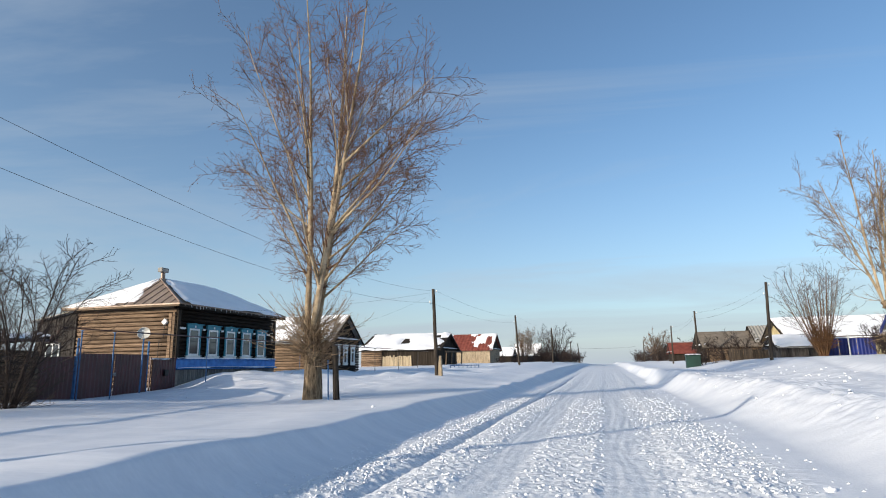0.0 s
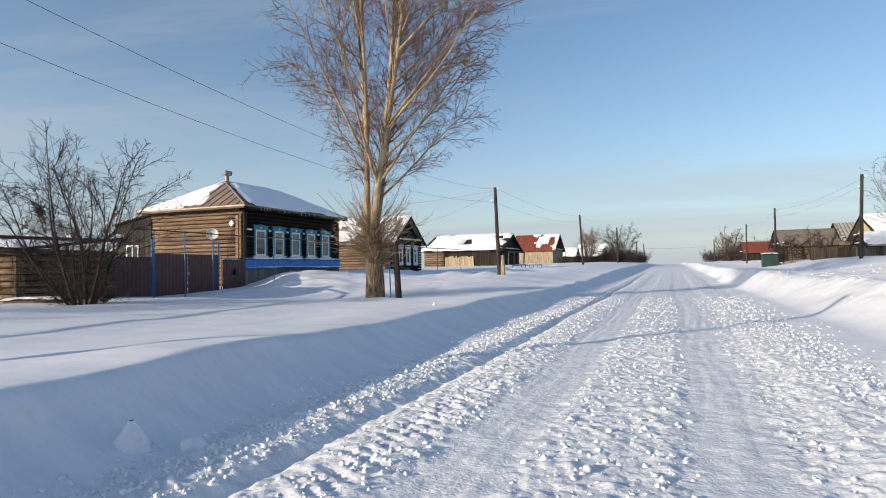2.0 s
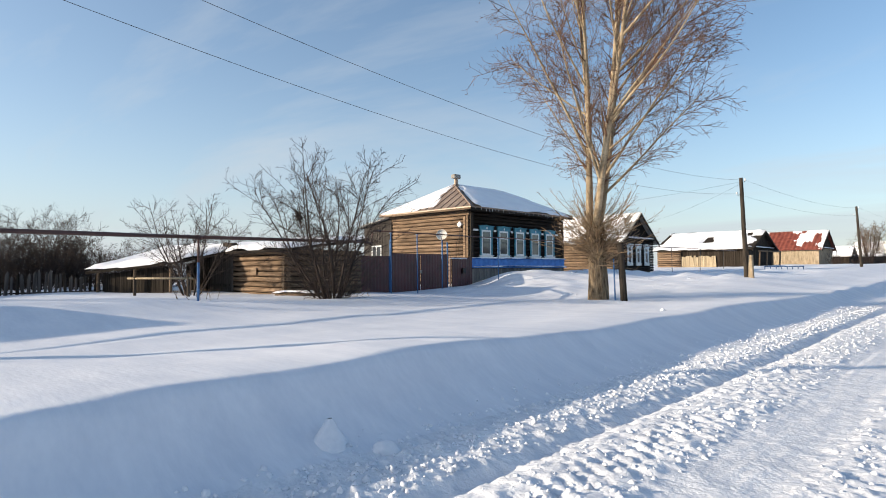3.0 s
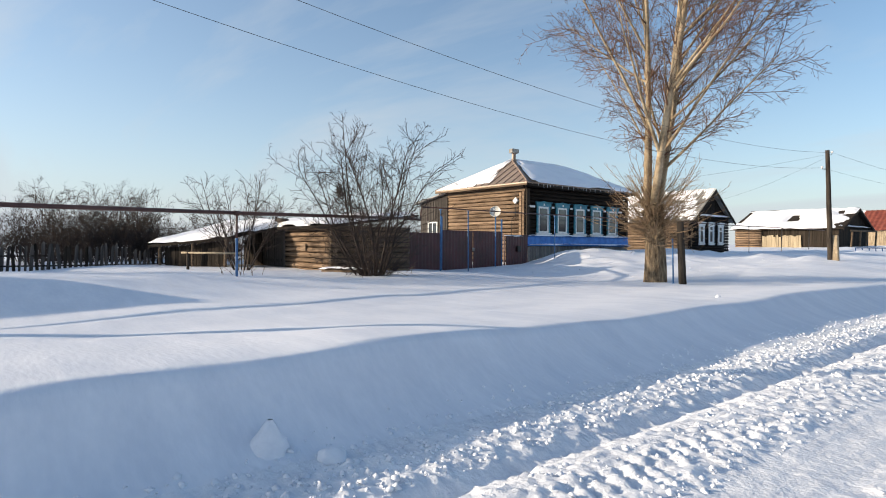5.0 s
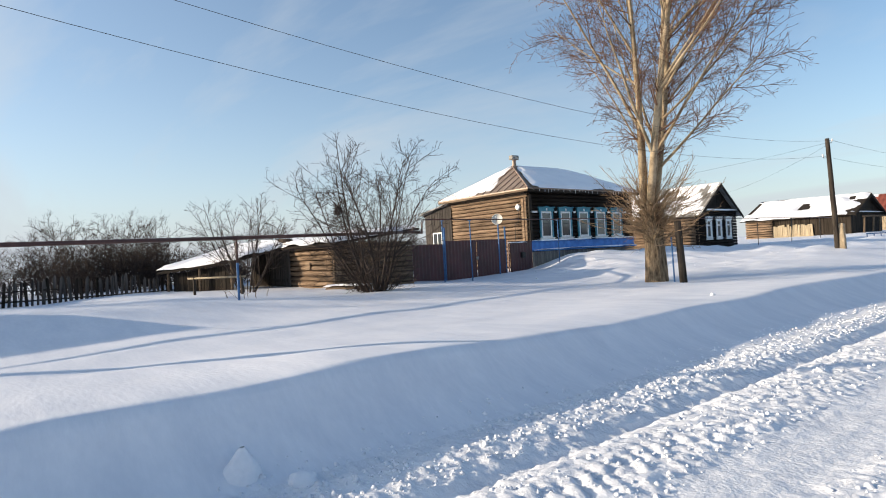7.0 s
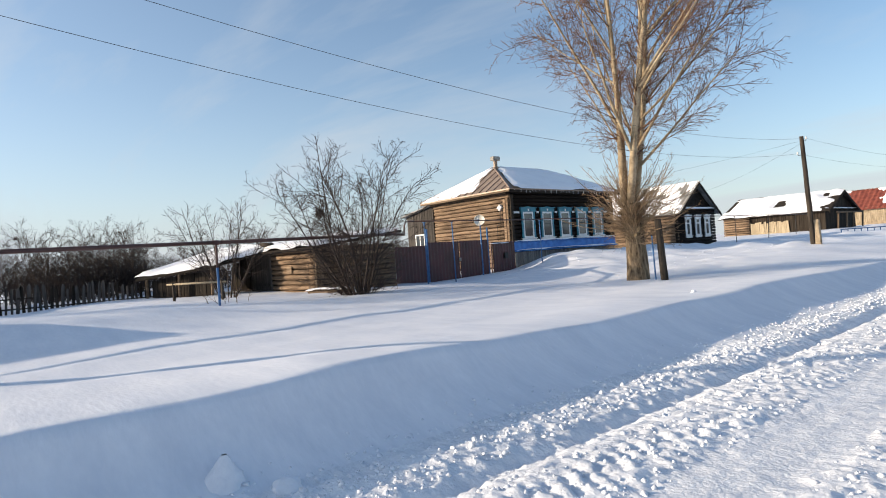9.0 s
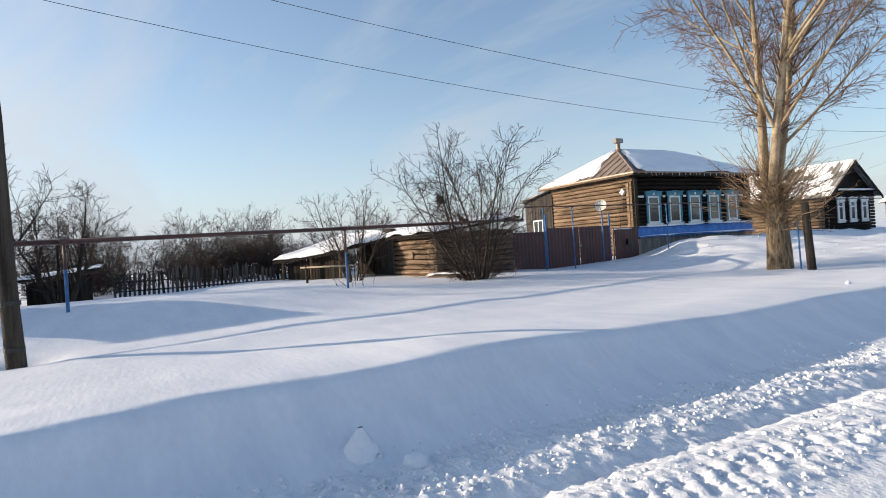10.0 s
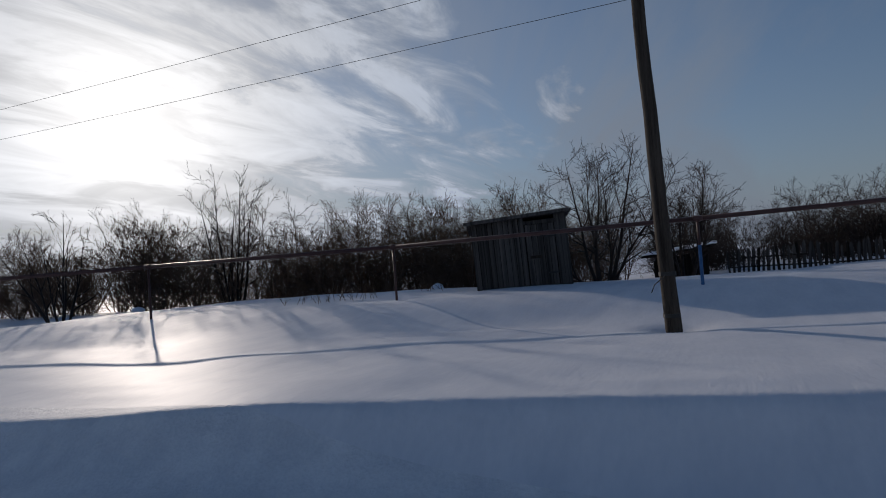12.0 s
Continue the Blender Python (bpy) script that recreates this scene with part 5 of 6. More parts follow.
# ---- log shed with the sagging roof ----
LS = thing("log_shed", pose(-20.5, 13.3, 0.55), "low log shed with a plank door under a sagging snowy roof", "shed")
part("core", Geo().box(-8.5, 0.2, -0.4, -0.2, 3.4, 1.75), PLANK_DARK, LS)
log_wall(LS, (-4.0, 0.05), (-0.05, 0.05), -0.15, 1.75, 0.12, LOG, (0, -1), 0.16)
log_wall(LS, (-0.05, 0.05), (-0.05, 3.4), -0.15, 1.75, 0.12, LOG_GREY, (1, 0), 0.16)
part("patch_board", Geo().box(-2.5, -0.12, 0.75, -2.05, -0.08, 1.05, c=0.01), LOG_GREY, LS)
boards(LS, "door_plank", (-6.5, -0.02), (-4.15, -0.02), -0.3, 1.65, 0.2, 0.04, PLANK, 12)
part("brace", Geo().box(-6.2, -0.09, 0.25, -4.4, -0.05, 0.37, c=0.008), PLANK, LS)
boards(LS, "wall_plank", (-8.8, -0.05), (-6.55, -0.02), -0.3, 1.5, 0.2, 0.04, PLANK_DARK, 13, lambda s: 1.2 + 0.4 * s)
part("roof", Geo().slab((-9.0, -0.45, 1.75), (0.55, -0.5, 1.72), (0.55, 3.6, 2.25), (-9.0, 3.6, 2.3), 0.09), PLANK_DARK, LS)
part("roof_snow", snow_slab((-9.0, -0.45, 1.77), (0.5, -0.5, 1.74), (0.5, 3.6, 2.27), (-9.0, 3.6, 2.32), 0.26, 7, 20, 0.5), None, LS, "thick sagging snow")
a, b, c, d = (-8.3, -4.5, 0.92), (-4.6, -2.3, 1.30), (-3.9, 0.0, 1.86), (-11.5, 0.2, 2.12)
part("sagging_roof", Geo().slab(a, b, c, d, 0.09), PLANK_DARK, LS)
part("roof_snow", snow_slab(*(Vector(q) + Vector((0, 0, 0.02)) for q in (a, b, c, d)), 0.27, 17, 18, 0.3), None, LS, "smooth snow over the sagging roof")
for x, y, t in ((-8.0, -4.1, 0.9), (-5.0, -2.3, 1.2), (-6.4, -3.2, 1.05), (-9.6, -2.0, 1.4)):
    part("prop", Geo().tube([(x, y, -0.5), (x + 0.05, y, t)], 0.06, 8), LOG_GREY, LS)
boards(LS, "wall_plank", (-7.9, -3.9), (-5.1, -2.2), -0.4, 1.0, 0.19, 0.03, PLANK_DARK, 19, lambda s: 0.82 + 0.33 * s)
part("fallen_log", Geo().tube([(0.3, -0.6, -0.02), (2.0, 0.2, 0.02)], 0.11, 8), LOG_GREY, LS, smooth=True)
part("ledge_snow", snow_slab((0.2, -0.75, 0.12), (2.0, 0.05, 0.14), (2.0, 0.35, 0.14), (0.2, -0.4, 0.12), 0.1, 9, 6), None, LS)
single("ridge_lump", Geo().box(-0.28, -0.2, 0, 0.28, 0.2, 0.2, c=0.06), NEST, pose(-24.6, 13.1, 2.48, 0, 4, 20), "dark bundle lying on the shed roof edge", "bundle")

# ---- rail between two posts ----
rl = thing("rail_bench", pose(-21.9, 9.4, 0.62), "pale rail on two short posts in deep snow", "rail")
part("rail", Geo().tube([(-1.35, -0.75, 0.62), (0.95, 0.55, 0.62)], 0.035, 8), PLANK_TAN, rl, smooth=True)
for x, y in ((-1.1, -0.6), (0.8, 0.47)):
    part("post", Geo().tube([(x, y, -0.4), (x, y, 0.66)], 0.05, 8), POLE, rl, smooth=True)

# ---- plank shed ----
SB, SR = Vector((-16.65, -4.5, 0)), Vector((-17.65, -1.95, 0))
sd_ = (SR - SB).normalized()
sang = math.degrees(math.atan2(sd_.y, sd_.x))
SL = (SR - SB).length
PS = thing("plank_shed", pose(SB.x, SB.y, 0.72, 0, 0, sang) @ pose(0, 0, 0, 0, -2.2, 0), "leaning grey plank shed with a closed board door", "shed")
part("core", Geo().box(0.05, 0.08, -0.5, SL - 0.05, 2.3, 1.95), PLANK_DARK, PS)
boards(PS, "plank", (0, 0), (1.52, 0), -0.5, 2.1, 0.155, 0.035, PLANK, 41, lambda s: 2.02 + 0.07 * s, 0.012)
boards(PS, "door_plank", (1.55, -0.025), (2.38, -0.025), 0.02, 1.86, 0.165, 0.03, PLANK, 43)
boards(PS, "plank", (2.40, 0), (SL, 0), -0.5, 2.15, 0.16, 0.035, PLANK, 44)
boards(PS, "plank", (SL, 0.02), (SL, 2.3), -0.5, 2.1, 0.16, 0.035, PLANK, 45, lambda s: 2.15 - 0.2 * s)
boards(PS, "plank", (0, 2.3), (0, 0.02), -0.5, 2.0, 0.16, 0.035, PLANK, 46)
part("lintel", Geo().box(1.5, -0.07, 1.87, 2.45, -0.02, 1.98, c=0.01), PLANK, PS)
part("door_handle", Geo().box(1.62, -0.075, 0.88, 1.95, -0.045, 0.96, c=0.008), PLANK_DARK, PS)
part("hinge", Geo().box(2.1, -0.06, 1.45, 2.42, -0.042, 1.5), DARK, PS)
part("hinge", Geo().box(2.1, -0.06, 0.4, 2.42, -0.042, 0.45), DARK, PS)
part("roof", Geo().slab((-0.14, -0.22, 2.10), (SL + 0.16, -0.22, 2.20), (SL + 0.16, 2.5, 1.95), (-0.14, 2.5, 1.9), 0.06), PLANK, PS)
part("eave_board", Geo().box(-0.14, -0.25, 2.03, SL + 0.16, -0.22, 2.13, pose(0, 0, 0, 0, -2.0, 0), c=0.006), PLANK, PS)
part("roof_snow", snow_slab((-0.14, -0.22, 2.115), (SL + 0.16, -0.22, 2.215), (SL + 0.16, 2.5, 1.965), (-0.14, 2.5, 1.915), 0.05, 22, 10, 0.9), None, PS)
# low hutch behind
HU = thing("low_hutch", pose(-29.2, -0.9, 0.45), "low dark hutch with a snow-covered slanting roof", "hutch")
part("core", Geo().box(-1.6, 0.1, -0.3, -0.1, 2.2, 0.85), PLANK_DARK, HU)
boards(HU, "plank", (0, 0.0), (0, 2.3), -0.3, 1.0, 0.22, 0.04, PLANK_DARK, 51, lambda s: 0.7 + 0.35 * s)
part("roof", Geo().slab((0.45, -0.5, 0.92), (0.45, 2.7, 1.28), (-1.8, 2.7, 1.38), (-1.8, -0.5, 1.02), 0.07), PLANK_DARK, HU)
part("roof_snow", snow_slab((0.45, -0.5, 0.93), (0.45, 2.7, 1.29), (-1.8, 2.7, 1.39), (-1.8, -0.5, 1.03), 0.12, 23, 10, 0.4), None, HU)

# ---- picket fence ----
PF = thing("picket_fence", pose(-29.3, 2.2, 0.45), "weathered grey picket fence, uneven and half buried in snow", "fence")
pk = []
for k in range(4):
    w = 0.042 + 0.007 * k
    pk.append(Geo().prism([(-w, -0.5), (w, -0.5), (w, 1.0), (0.2 * w * (k - 1.5), 1.08 + 0.02 * k), (-w, 0.98)], -0.012, 0.012, "x").mesh("picket", PLANK_DARK if k == 2 else PLANK))
rnd = random.Random(5)
for i in range(46):
    y = i * 0.187
    h = (1.10 + 0.16 * math.sin(i * 0.5) * rnd.random() + rnd.uniform(-0.08, 0.12)) * (0.76 if i > 8 else 0.70)
    x = 0.3 * math.sin(i * 0.08) + rnd.uniform(-0.02, 0.02)
    ob = part("picket", pk[rnd.randrange(4)], None, PF)
    ob.matrix_basis = pose(x, y, 0.05 + 0.1 * math.sin(i * 0.11), rnd.uniform(-5, 5), rnd.uniform(-4, 4), rnd.uniform(-8, 8)) @ Matrix.Diagonal((1, 1, h, 1))
for z in (0.15, 0.55):
    part("rail", Geo().tube([(-0.04 + 0.3 * math.sin(i * 0.08 * 8.7), i * 1.43, z + 0.05) for i in range(7)], 0.035, 6), PLANK_DARK, PF)

# ---- small things by the road ----
def chunk(name, x, y, s, seed, label, tall=1.0):
    rnd = random.Random(seed)
    bm = bmesh.new()
    bmesh.ops.create_icosphere(bm, subdivisions=3, radius=1.0)
    for v in bm.verts:
        n = noise.noise(v.co * 1.3 + Vector((seed * 3.1, 0, 0))) * 0.38 + noise.noise(v.co * 3.4 + Vector((0, seed, 0))) * 0.16
        v.co = v.co * (1 + n)
        v.co.z *= 0.72
        if tall > 1:
            k = max(0.0, v.co.z + 0.3)
            v.co.x *= 1.0 / (1 + 1.15 * k)
            v.co.y *= 1.0 / (1 + 1.15 * k)
            v.co.z *= tall
        v.co *= s
    me = bpy.data.meshes.new(name)
    bm.to_mesh(me)
    bm.free()
    me.materials.append(SNOW)
    me.polygons.foreach_set("use_smooth", [True] * len(me.polygons))
    ob = new(name, me)
    ob.matrix_world = pose(x, y, ground_z(x, y) + s * (0.12 if tall > 1 else 0.2), 0, 0, rnd.uniform(0, 360))
    return tagged(ob, label, "snow lump")


def snow_cone(x, y, r, h, seed):
    """A pointed lump with a hollow-sided peak on a wider foot."""
    rings, n = 16, 28
    v = []
    for i in range(rings + 1):
        t = i / rings
        rad = r * (0.13 + 0.87 * (1 - t) ** 0.95) if i < rings else 0.02
        for k in range(n):
            a = 2 * math.pi * k / n
            d = Vector((math.cos(a), math.sin(a), t * 2))
            q = rad * (1 + 0.22 * noise.noise(d * 1.4 + Vector((seed, 0, 0))) + 0.10 * noise.noise(d * 4.0))
            v.append((q * math.cos(a) - 0.02 * t, q * math.sin(a) + 0.03 * t, h * t - 0.08))
    f = [(i * n + k, i * n + (k + 1) % n, (i + 1) * n + (k + 1) % n, (i + 1) * n + k) for i in range(rings) for k in range(n)]
    ob = new("snow_cone", quads("snow_cone", v, f, SNOW))
    ob.matrix_world = pose(x, y, ground_z(x, y))
    return tagged(ob, "cone-shaped lump of snow standing on the bank", "snow lump")


snow_cone(-4.84, 4.10, 0.175, 0.25, 3)
chunk("snow_clod", -4.55, 4.45, 0.10, 5, "small snow clod half sunk in the bank")
chunk("snow_clod", 1.66, 6.05, 0.15, 7, "large snow clod fallen from the bank")
chunk("snow_clod", 1.95, 5.35, 0.17, 8, "large snow clod at the foot of the bank")
chunk("snow_clod", 1.7, 7.95, 0.06, 9, "small snow clod beside the road")
chunk("snow_clod", -6.6, 14.6, 0.055, 12, "small snow clod on the crest of the bank")

for x, y, w, k in ((-20.2, -7.6, 0.26, 21), (-21.2, -9.6, 0.24, 22), (-21.3, -11.8, 0.22, 23), (-17.6, -20.6, 0.26, 24), (-30.8, 2.6, 0.28, 25), (-31.0, 5.4, 0.26, 26)):
    chunk("snow_heap", x, y, w, k, "rounded snow heap lying on fallen boughs")
# crumbs of snow thrown on the verge, uncountable
cv, cf, o = [], [], 0
rnd = random.Random(9)
cube = np.array([(x, y, z) for z in (-1, 1) for y in (-1, 1) for x in (-1, 1)], dtype=np.float32)
cube[4:] *= (0.62, 0.6, 1.0)
cq = np.array([(0, 2, 3, 1), (4, 5, 7, 6), (0, 1, 5, 4), (2, 6, 7, 3), (0, 4, 6, 2), (1, 3, 7, 5)], dtype=np.int32)
spots = []
for i in range(350):
    spots.append((rnd.uniform(1.0, 2.0) + 0.2 * rnd.random(), 3 + 40 * rnd.random() ** 1.6, rnd.uniform(0.008, 0.026)))
for i in range(230):
    spots.append((rnd.uniform(3.2, 9.0), 5 + 38 * rnd.random(), 0.014 + 0.05 * rnd.random() ** 2))
for i in range(8500):
    lane = rnd.choice(((-4.75, -3.85), (-4.3, -3.85), (-3.5, -2.62), (-1.98, -0.8), (-0.16, 1.35), (0.6, 1.5)))
    spots.append((rnd.uniform(*lane), 2.4 + 24 * rnd.random() ** 1.5, 0.006 + 0.022 * rnd.random() ** 2.2))
for i in range(260):
    spots.append((rnd.uniform(-5.0, -4.5), 4.2 + 22 * rnd.random() ** 1.2, rnd.uniform(0.006, 0.018)))
for i in range(110):
    spots.append((rnd.uniform(-20, -12), rnd.uniform(20.5, 40), rnd.uniform(0.015, 0.04)))
sx, sy = np.array([q[0] for q in spots]), np.array([q[1] for q in spots])
sz = broad_ground(sx, sy) + fine_ground(sx, sy)
for (x, y, s), z in zip(spots, sz):
    m = np.array(Euler((rnd.uniform(-0.6, 0.6), rnd.uniform(-0.6, 0.6), rnd.uniform(0, 6.28))).to_matrix(), dtype=np.float32)
    w = (cube * np.array((s, s * rnd.uniform(0.6, 1.1), s * rnd.uniform(0.45, 0.8)), dtype=np.float32)
         + np.array([[rnd.uniform(-0.3, 0.3) * s for _ in range(3)] for _ in range(8)], dtype=np.float32)) @ m.T
    cv.append(w + np.array((x, y, z + s * 0.15), dtype=np.float32))
    cf.append(cq + o)
    o += 8
tagged(new("snow_crumbs", quads("snow_crumbs", np.concatenate(cv), np.concatenate(cf), SNOW)), "scattered crumbs of snow on road and verge", "snow", kind="stuff")

post = thing("tree_prop", pose(-9.95, 19.5, 0.3), "short grey post standing beside the poplar", "post")
part("shaft", Geo().tube([(0, 0, -0.3), (-0.12, 0, 2.0)], [0.12, 0.10], 10), POLE, post, smooth=True)
part("blue_pipe", Geo().tube([(-0.45, 0.25, -0.3), (-0.5, 0.25, 1.5)], 0.025, 8), PIPE_BLUE, post, smooth=True)
part("foot_board", Geo().box(-0.65, 0.15, 0.0, -0.2, 0.35, 0.05, c=0.008), PIPE_BLUE, post)

nest_w = Wood(91)
for i in range(60):
    c = Vector((nest_w.r.gauss(0, 0.05), nest_w.r.gauss(0, 0.05), nest_w.r.gauss(0, 0.08)))
    d = Vector((nest_w.r.uniform(-1, 1), nest_w.r.uniform(-1, 1), nest_w.r.uniform(-0.5, 1.2))).normalized()
    nest_w.limb(c - d * 0.1, d, nest_w.r.uniform(0.14, 0.3), 0.014, 0.006, 2, 4, 0.25)
single("stick_nest", nest_w.mesh("stick_nest", NEST), None, pose(-17.0, 11.6, 3.2), "ragged dark bundle of sticks caught in the apple tree", "bundle")

bench = thing("blue_rack", pose(-14.6, 53.5, 1.05, 0, 0, 70), "low blue metal rail fence by the road", "fence")
for i in range(8):
    part("post", Geo().tube([(0.72 * i, 0, -0.3), (0.72 * i, 0, 0.46)], 0.035, 6), PIPE_BLUE, bench)
part("rail", Geo().box(-0.05, -0.03, 0.44, 5.1, 0.03, 0.52, c=0.01), PIPE_BLUE, bench)

# ---- east side ----
bf = thing("blue_sheet_fence", pose(13.7, 46.0, 1.85), "deep blue sheet metal fence topped with snow", "fence")
for i in range(3):
    q = part("panel", sheet_panel(0, 1.08, -0.3, 1.1), BLUE_DEEP, bf)
    q.matrix_basis = pose(1.1 + 1.1 * i, 0, 0, 0, 0, 90)
part("cap_snow", snow_slab((0, -0.1, 1.1), (3.3, -0.1, 1.12), (3.3, 0.1, 1.13), (0, 0.1, 1.11), 0.1, 3, 8), None, bf)
part("post", Geo().tube([(1.7, -0.08, -0.3), (1.7, -0.08, 1.35)], 0.05, 8), PORCELAIN, bf, smooth=True)
gf = thing("green_sheet_fence", pose(14.3, 28.5, 1.55), "dark green sheet fence with blue posts", "fence")
for i in range(4):
    q = part("panel", sheet_panel(0, 1.28, -0.4, 1.35 - 0.04 * i), GREEN_SHEET, gf)
    q.matrix_basis = pose(1.3 + 1.3 * i, -0.3 * i, 0, 0, 0, 103)
for i in range(3):
    part("post", Geo().tube([(0.05 + 1.6 * i, -0.1 - 0.37 * i, -0.3), (0.05 + 1.6 * i, -0.1 - 0.37 * i, 1.6)], 0.04, 8), PIPE_BLUE, gf, smooth=True)
part("pipe", Geo().tube([(0.0, -0.15, 0.75), (5.2, -1.35, 0.62)], 0.025, 6), PIPE_BLUE, gf)
part("roof_edge", Geo().slab((0.6, 0.1, 1.42), (5.4, -1.0, 1.42), (5.4, 1.6, 1.75), (0.6, 2.2, 1.75), 0.06), SLATE, gf)
part("roof_snow", snow_slab((0.6, 0.1, 1.43), (5.4, -1.0, 1.43), (5.4, 1.6, 1.76), (0.6, 2.2, 1.76), 0.16, 4, 8), None, gf)
gb = thing("green_bin", pose(6.7, 59.5, 1.15), "dark green box bin with snow on its lid", "bin")
part("body", Geo().box(0, 0, -0.2, 1.25, 0.9, 0.95, c=0.03), GREEN_SHEET, gb)
part("lid", Geo().box(-0.05, -0.05, 0.95, 1.3, 0.95, 1.02, c=0.02), GREEN_SHEET, gb)
part("lid_snow", snow_slab((-0.05, -0.05, 1.02), (1.3, -0.05, 1.02), (1.3, 0.95, 1.03), (-0.05, 0.95, 1.03), 0.1, 6, 6), None, gb)
pf2 = thing("plank_fence", pose(10.5, 56.0, 1.5), "low grey plank fence before the dark house", "fence")
boards(pf2, "plank", (-0.5, 1.5), (4.8, -1.0), -0.3, 1.1, 0.24, 0.04, PLANK_DARK, 61, None, 0.03, 0, 0.1)

poplar("old_poplar", pose(12.3, 30.0, 1.5), 71, 6, 10.6, 2.6, 0.2, "old bare poplar with a leaning bole before the green house", lean=(-0.22, 0.0, 1), spread=(8, 22), sprouts=10, boughs=7, forks=3, bias=(0.07, 0), limb_mat=LIMB, twig_mat=TWIG_OCHRE)
poplar("old_poplar", pose(15.4, 31.4, 1.6), 75, 3, 9.5, 2.0, 0.17, "slender bare poplar beside the green house", lean=(0.12, 0.0, 1), spread=(5, 15), sprouts=8, boughs=7, forks=3, limb_mat=LIMB, twig_mat=TWIG_OCHRE)
shrub("pollard_willow", pose(13.5, 45.0, 1.9), 81, "pollarded willow with long straight upright shoots", TWIG_OCHRE, TWIG_DARK, "tree", height=6.6, spread=26, stems=34, arms=3, twigs=3, r=0.04, straight=0.03, up=0.02, thin=0.010)
shrub("willow_skirt", pose(13.3, 44.2, 1.9), 83, "dense brown growth round the willow foot", TWIG_RUST, TWIG_RUST, height=2.1, spread=30, stems=34, arms=5, twigs=4, r=0.03, thin=0.012)

# ---- wild growth ----
def wild(seed, height, stems, arms, twigs, spread, r=0.04, thin=0.0075, sub=2):
    """A light bush: stems that bend up, arms and short twigs that round the crown off."""
    w = Wood(seed)
    for i in range(stems):
        a = 2 * math.pi * (i + w.r.uniform(-0.4, 0.4)) / stems
        tilt = radians(w.r.uniform(0.2, 1.0) * spread)
        L = height * w.r.uniform(0.6, 1.0)
        sp, sd = w.limb((math.cos(a) * 0.15, math.sin(a) * 0.15, -0.25), (math.cos(a) * math.sin(tilt), math.sin(a) * math.sin(tilt), math.cos(tilt)), L, r * w.r.uniform(0.6, 1.1), 0.008, 5, 3, 0.13, 0.06)
        for k in range(arms):
            t = 0.15 + 0.84 * (k + w.r.random()) / arms
            p, d = along(sp, sd, min(t, 0.99))
            AL = height * (0.38 - 0.22 * t) * w.r.uniform(0.6, 1.3)
            ap, ad = w.limb(p, w.aside(d, 28, 65), AL, max(thin * 1.3, r * (1 - t) * 0.4), thin * 0.8, 3, 3, 0.2, 0.09)
            for j in range(twigs):
                q, e = along(ap, ad, w.r.uniform(0.1, 0.99))
                TL = height * 0.105 * w.r.uniform(0.6, 1.3)
                tp, td = w.limb(q, w.aside(e, 25, 60), TL, thin, thin * 0.6, 1, 3, 0.15, 0.1)
                for n in range(sub):
                    w.limb(tp[0].lerp(tp[1], w.r.uniform(0.3, 0.9)), w.aside(td[1], 25, 60), TL * w.r.uniform(0.3, 0.55), thin * 0.75, thin * 0.55, 1, 3, 0.1, 0.05)
    return np.array([tuple(q) for q in w.v], dtype=np.float32), np.array(w.f, dtype=np.int32)


P_TALL = [wild(101, 4.4, 7, 11, 7, 36), wild(105, 4.9, 6, 12, 7, 28), wild(109, 4.0, 8, 10, 7, 42), wild(113, 5.2, 5, 13, 7, 24)]
P_LOW = [wild(117, 2.4, 12, 7, 5, 62, 0.025, 0.009, 1), wild(119, 2.9, 11, 7, 5, 52, 0.028, 0.009, 1), wild(121, 2.0, 13, 6, 5, 70, 0.022, 0.009, 1)]
P_FAR = [wild(131, 3.8, 6, 8, 5, 40, 0.05, 0.018, 0), wild(133, 4.4, 6, 8, 5, 30, 0.05, 0.018, 0), wild(135, 3.0, 8, 6, 5, 50, 0.04, 0.018, 0)]


def band(line, wide, count, lo, hi, seed):
    rnd = random.Random(seed)
    seg = list(zip(line, line[1:]))
    ln = [math.dist(a, b) for a, b in seg]
    out = []
    for i in range(count):
        k = rnd.choices(range(len(seg)), ln)[0]
        t = rnd.random()
        (ax, ay), (bx, by) = seg[k]
        nx_, ny_ = -(by - ay) / ln[k], (bx - ax) / ln[k]
        w = wide * rnd.random() ** 1.3
        out.append((ax + (bx - ax) * t + nx_ * w, ay + (by - ay) * t + ny_ * w, rnd.uniform(lo, hi)))
    return out


SOUTH = [(-12, -37), (-17, -26), (-20.5, -16), (-23, -9), (-25.5, -5), (-31.5, -1.8)]
WEST = [(-32, -1.5), (-32.5, 5), (-34, 14), (-40, 24), (-44, 40)]
thicket("thicket_south", band(SOUTH, 8, 95, 0.70, 1.02, 3) + band([(-20.8, -15), (-23, -9), (-25.0, -5.5)], 6, 10, 0.9, 1.12, 13), P_TALL, TWIG_WILD, "dense wild growth of bare shrubs behind the pipe", 5)
thicket("undergrowth_south", band(SOUTH, 7, 70, 0.6, 1.05, 4), P_LOW, TWIG_WILD, "low tangled undergrowth of bare brown shoots", 6)
thicket("thicket_west", band(WEST, 14, 62, 0.55, 0.88, 7), P_TALL, TWIG_DARK, "dense wild growth of bare shrubs behind the picket fence", 8)
thicket("undergrowth_west", band(WEST, 9, 90, 0.65, 1.1, 17), P_LOW, TWIG_DARK, "low tangled undergrowth behind the picket fence", 18)
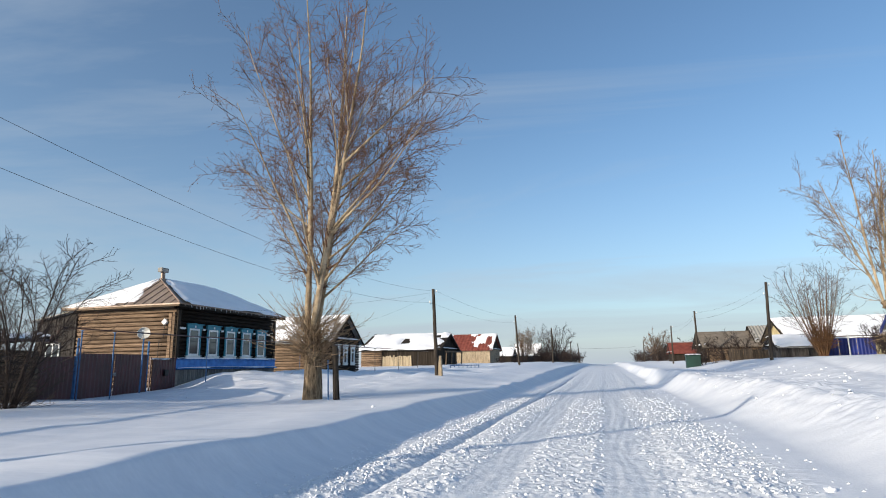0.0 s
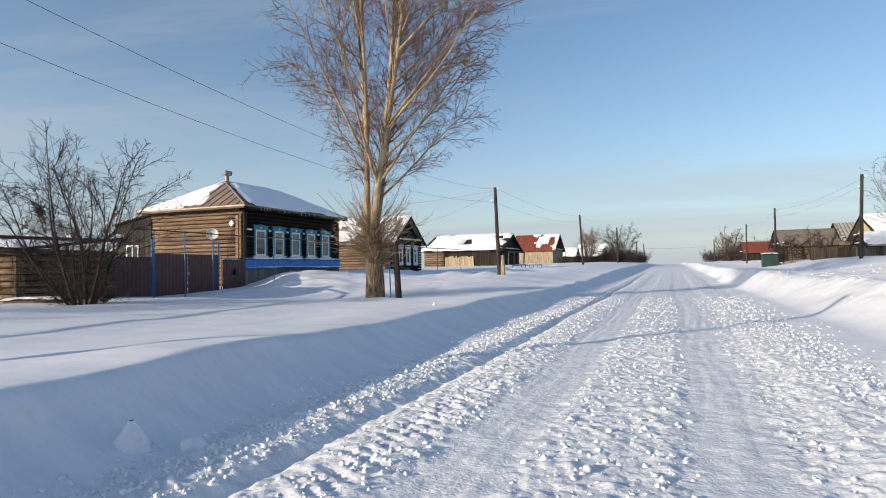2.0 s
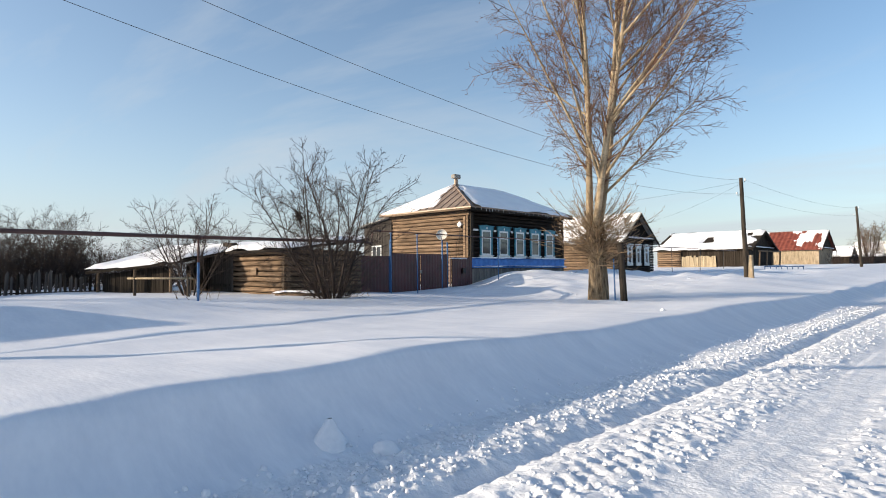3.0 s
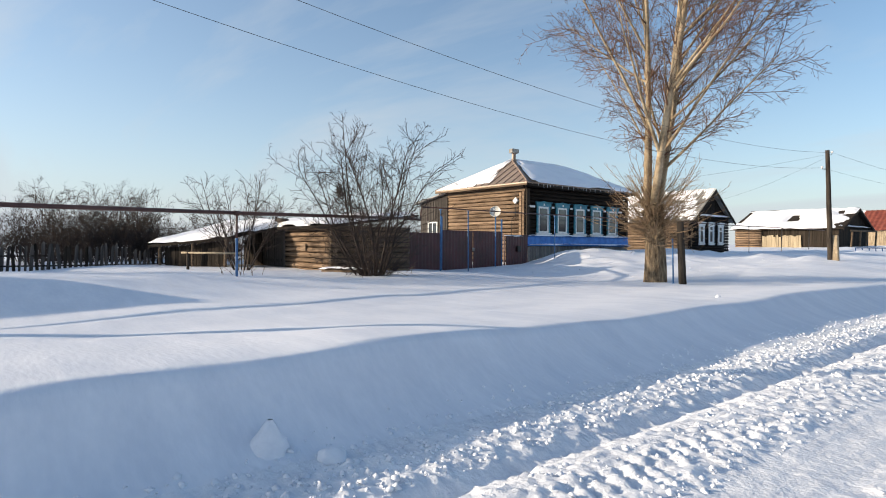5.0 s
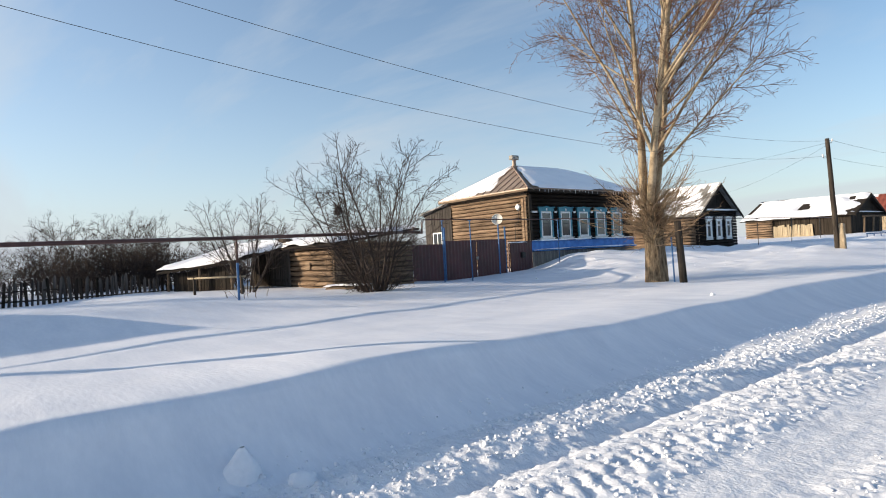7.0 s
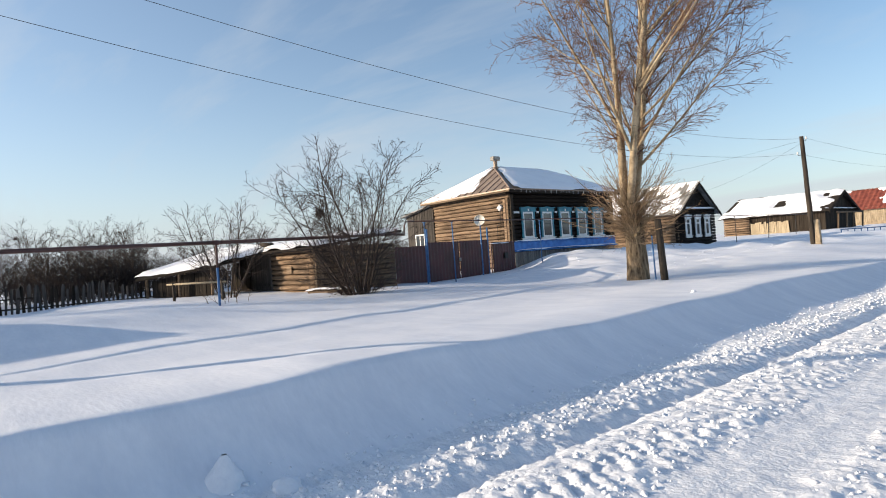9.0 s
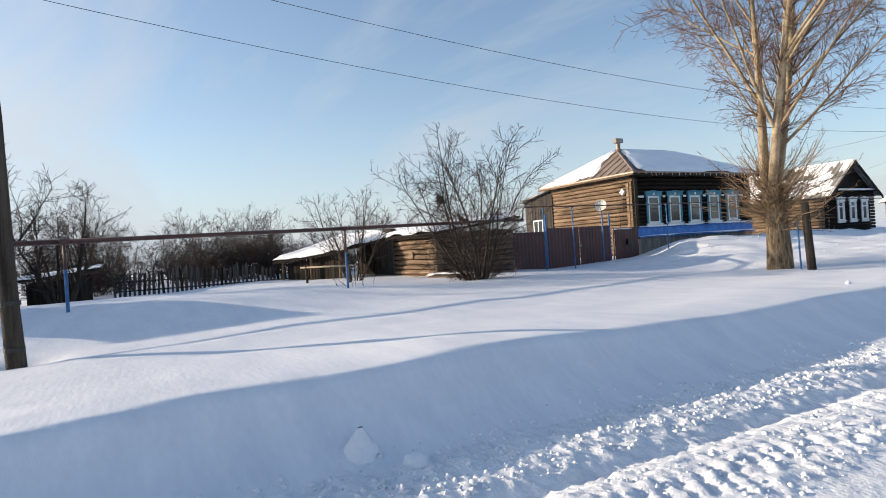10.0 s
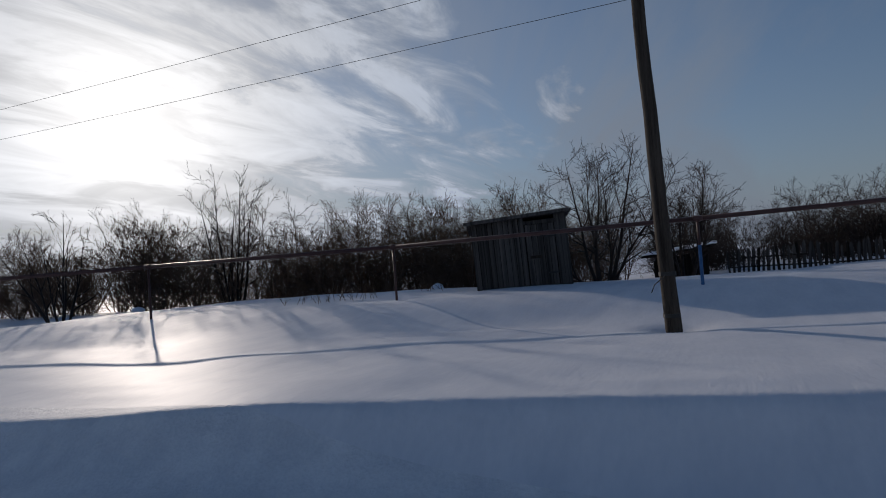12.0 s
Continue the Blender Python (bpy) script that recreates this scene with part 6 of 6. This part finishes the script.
thicket("roadside_growth", band([(-12, 128), (-9.5, 160), (-8, 200)], 6, 60, 0.6, 1.2, 9) + band([(9, 200), (10, 150), (11, 110)], 8, 70, 0.6, 1.2, 10) + band([(-14, 92), (-15, 126)], 5, 14, 0.4, 0.7, 11)
        + [(9.3, 60.5, 0.75), (10.6, 61.5, 0.9), (8.4, 61.0, 0.7), (12.5, 58, 0.6), (11.6, 60, 0.8), (17.5, 46.5, 0.75), (18.6, 45, 0.8), (17.0, 44, 0.6), (15.6, 41.5, 0.62), (16.6, 40, 0.65), (15.0, 39.5, 0.55), (19, 48, 0.8)],
        P_FAR, TWIG_DARK, "bare roadside bushes and garden growth", 12)
shrub("wild_tree", pose(-24.0, -2.2, 0.2), 121, "bare wild tree rising behind the plank shed", LIMB_DARK, TWIG_DARK, "tree", height=6.4, spread=46, stems=8, arms=14, twigs=8, r=0.09, straight=0.13, up=0.03, thin=0.009)
shrub("wild_tree", pose(-25.0, 0.6, 0.2), 123, "bare wild tree rising behind the thicket", LIMB_DARK, TWIG_DARK, "tree", height=4.4, spread=44, stems=7, arms=13, twigs=8, r=0.09, straight=0.13, up=0.03, thin=0.009)
shrub("wild_tree", pose(-20.5, -18.0, 0.1), 125, "slim bare tree standing out of the thicket", LIMB_DARK, TWIG_DARK, "tree", height=6.2, spread=24, stems=6, arms=11, twigs=6, r=0.08, straight=0.07, up=0.05, thin=0.009)
shrub("wild_tree", pose(-15.5, -22.5, 0.1), 127, "low bare tree against the bright sky", LIMB_DARK, TWIG_OCHRE, "tree", height=4.9, spread=34, stems=6, arms=8, twigs=4, r=0.07, straight=0.09, up=0.05, thin=0.009)
shrub("garden_tree", pose(-38.0, 45.0, 0.8), 131, "bare garden tree behind the log house", LIMB_DARK, TWIG_DARK, "tree", height=8.6, spread=24, stems=5, arms=9, twigs=5, r=0.11, straight=0.09, thin=0.012)
shrub("far_tree", pose(-17.0, 128.0, 1.8), 133, "round bare tree beyond the red roof", LIMB_DARK, TWIG_OCHRE, "tree", height=7.4, spread=26, stems=12, arms=11, twigs=7, r=0.09, straight=0.06, thin=0.022)
shrub("far_tree", pose(-11.5, 138.0, 1.8), 135, "wide bare tree by the far road", LIMB_DARK, TWIG_DARK, "tree", height=8.8, spread=40, stems=9, arms=11, twigs=8, r=0.16, straight=0.10, thin=0.022)
shrub("far_tree", pose(10.2, 132.0, 1.8), 137, "bare tree by the far road", LIMB_DARK, TWIG_OCHRE, "tree", height=6.2, spread=36, stems=11, arms=10, twigs=8, r=0.12, straight=0.09, thin=0.022)

# dry stalks poking through the snow
sv = Wood(201)
for x, y, n, h in ((-18.2, -6.5, 14, 0.45), (-14.6, -7.6, 16, 0.5), (-13.9, -8.4, 10, 0.4), (-18.6, 9.3, 8, 0.5), (-17.6, 14.0, 9, 0.6), (-19.4, -4.6, 14, 0.6)):
    for i in range(n):
        z = ground_z(x, y)
        a, b = sv.limb((x + sv.r.uniform(-0.7, 0.7), y + sv.r.uniform(-0.7, 0.7), z - 0.05), (sv.r.uniform(-0.8, 0.8), sv.r.uniform(-0.8, 0.8), 1), h * sv.r.uniform(0.4, 1.2), 0.010, 0.004, 3, 3, 0.25)
        sprays(sv, a, b, 3, 0.3, 0.25, (30, 60), 0.005, 1)
tagged(new("dry_stalks", sv.mesh("dry_stalks", TWIG_OCHRE)), "dry weed stalks poking out of the snow", "weeds", kind="stuff")
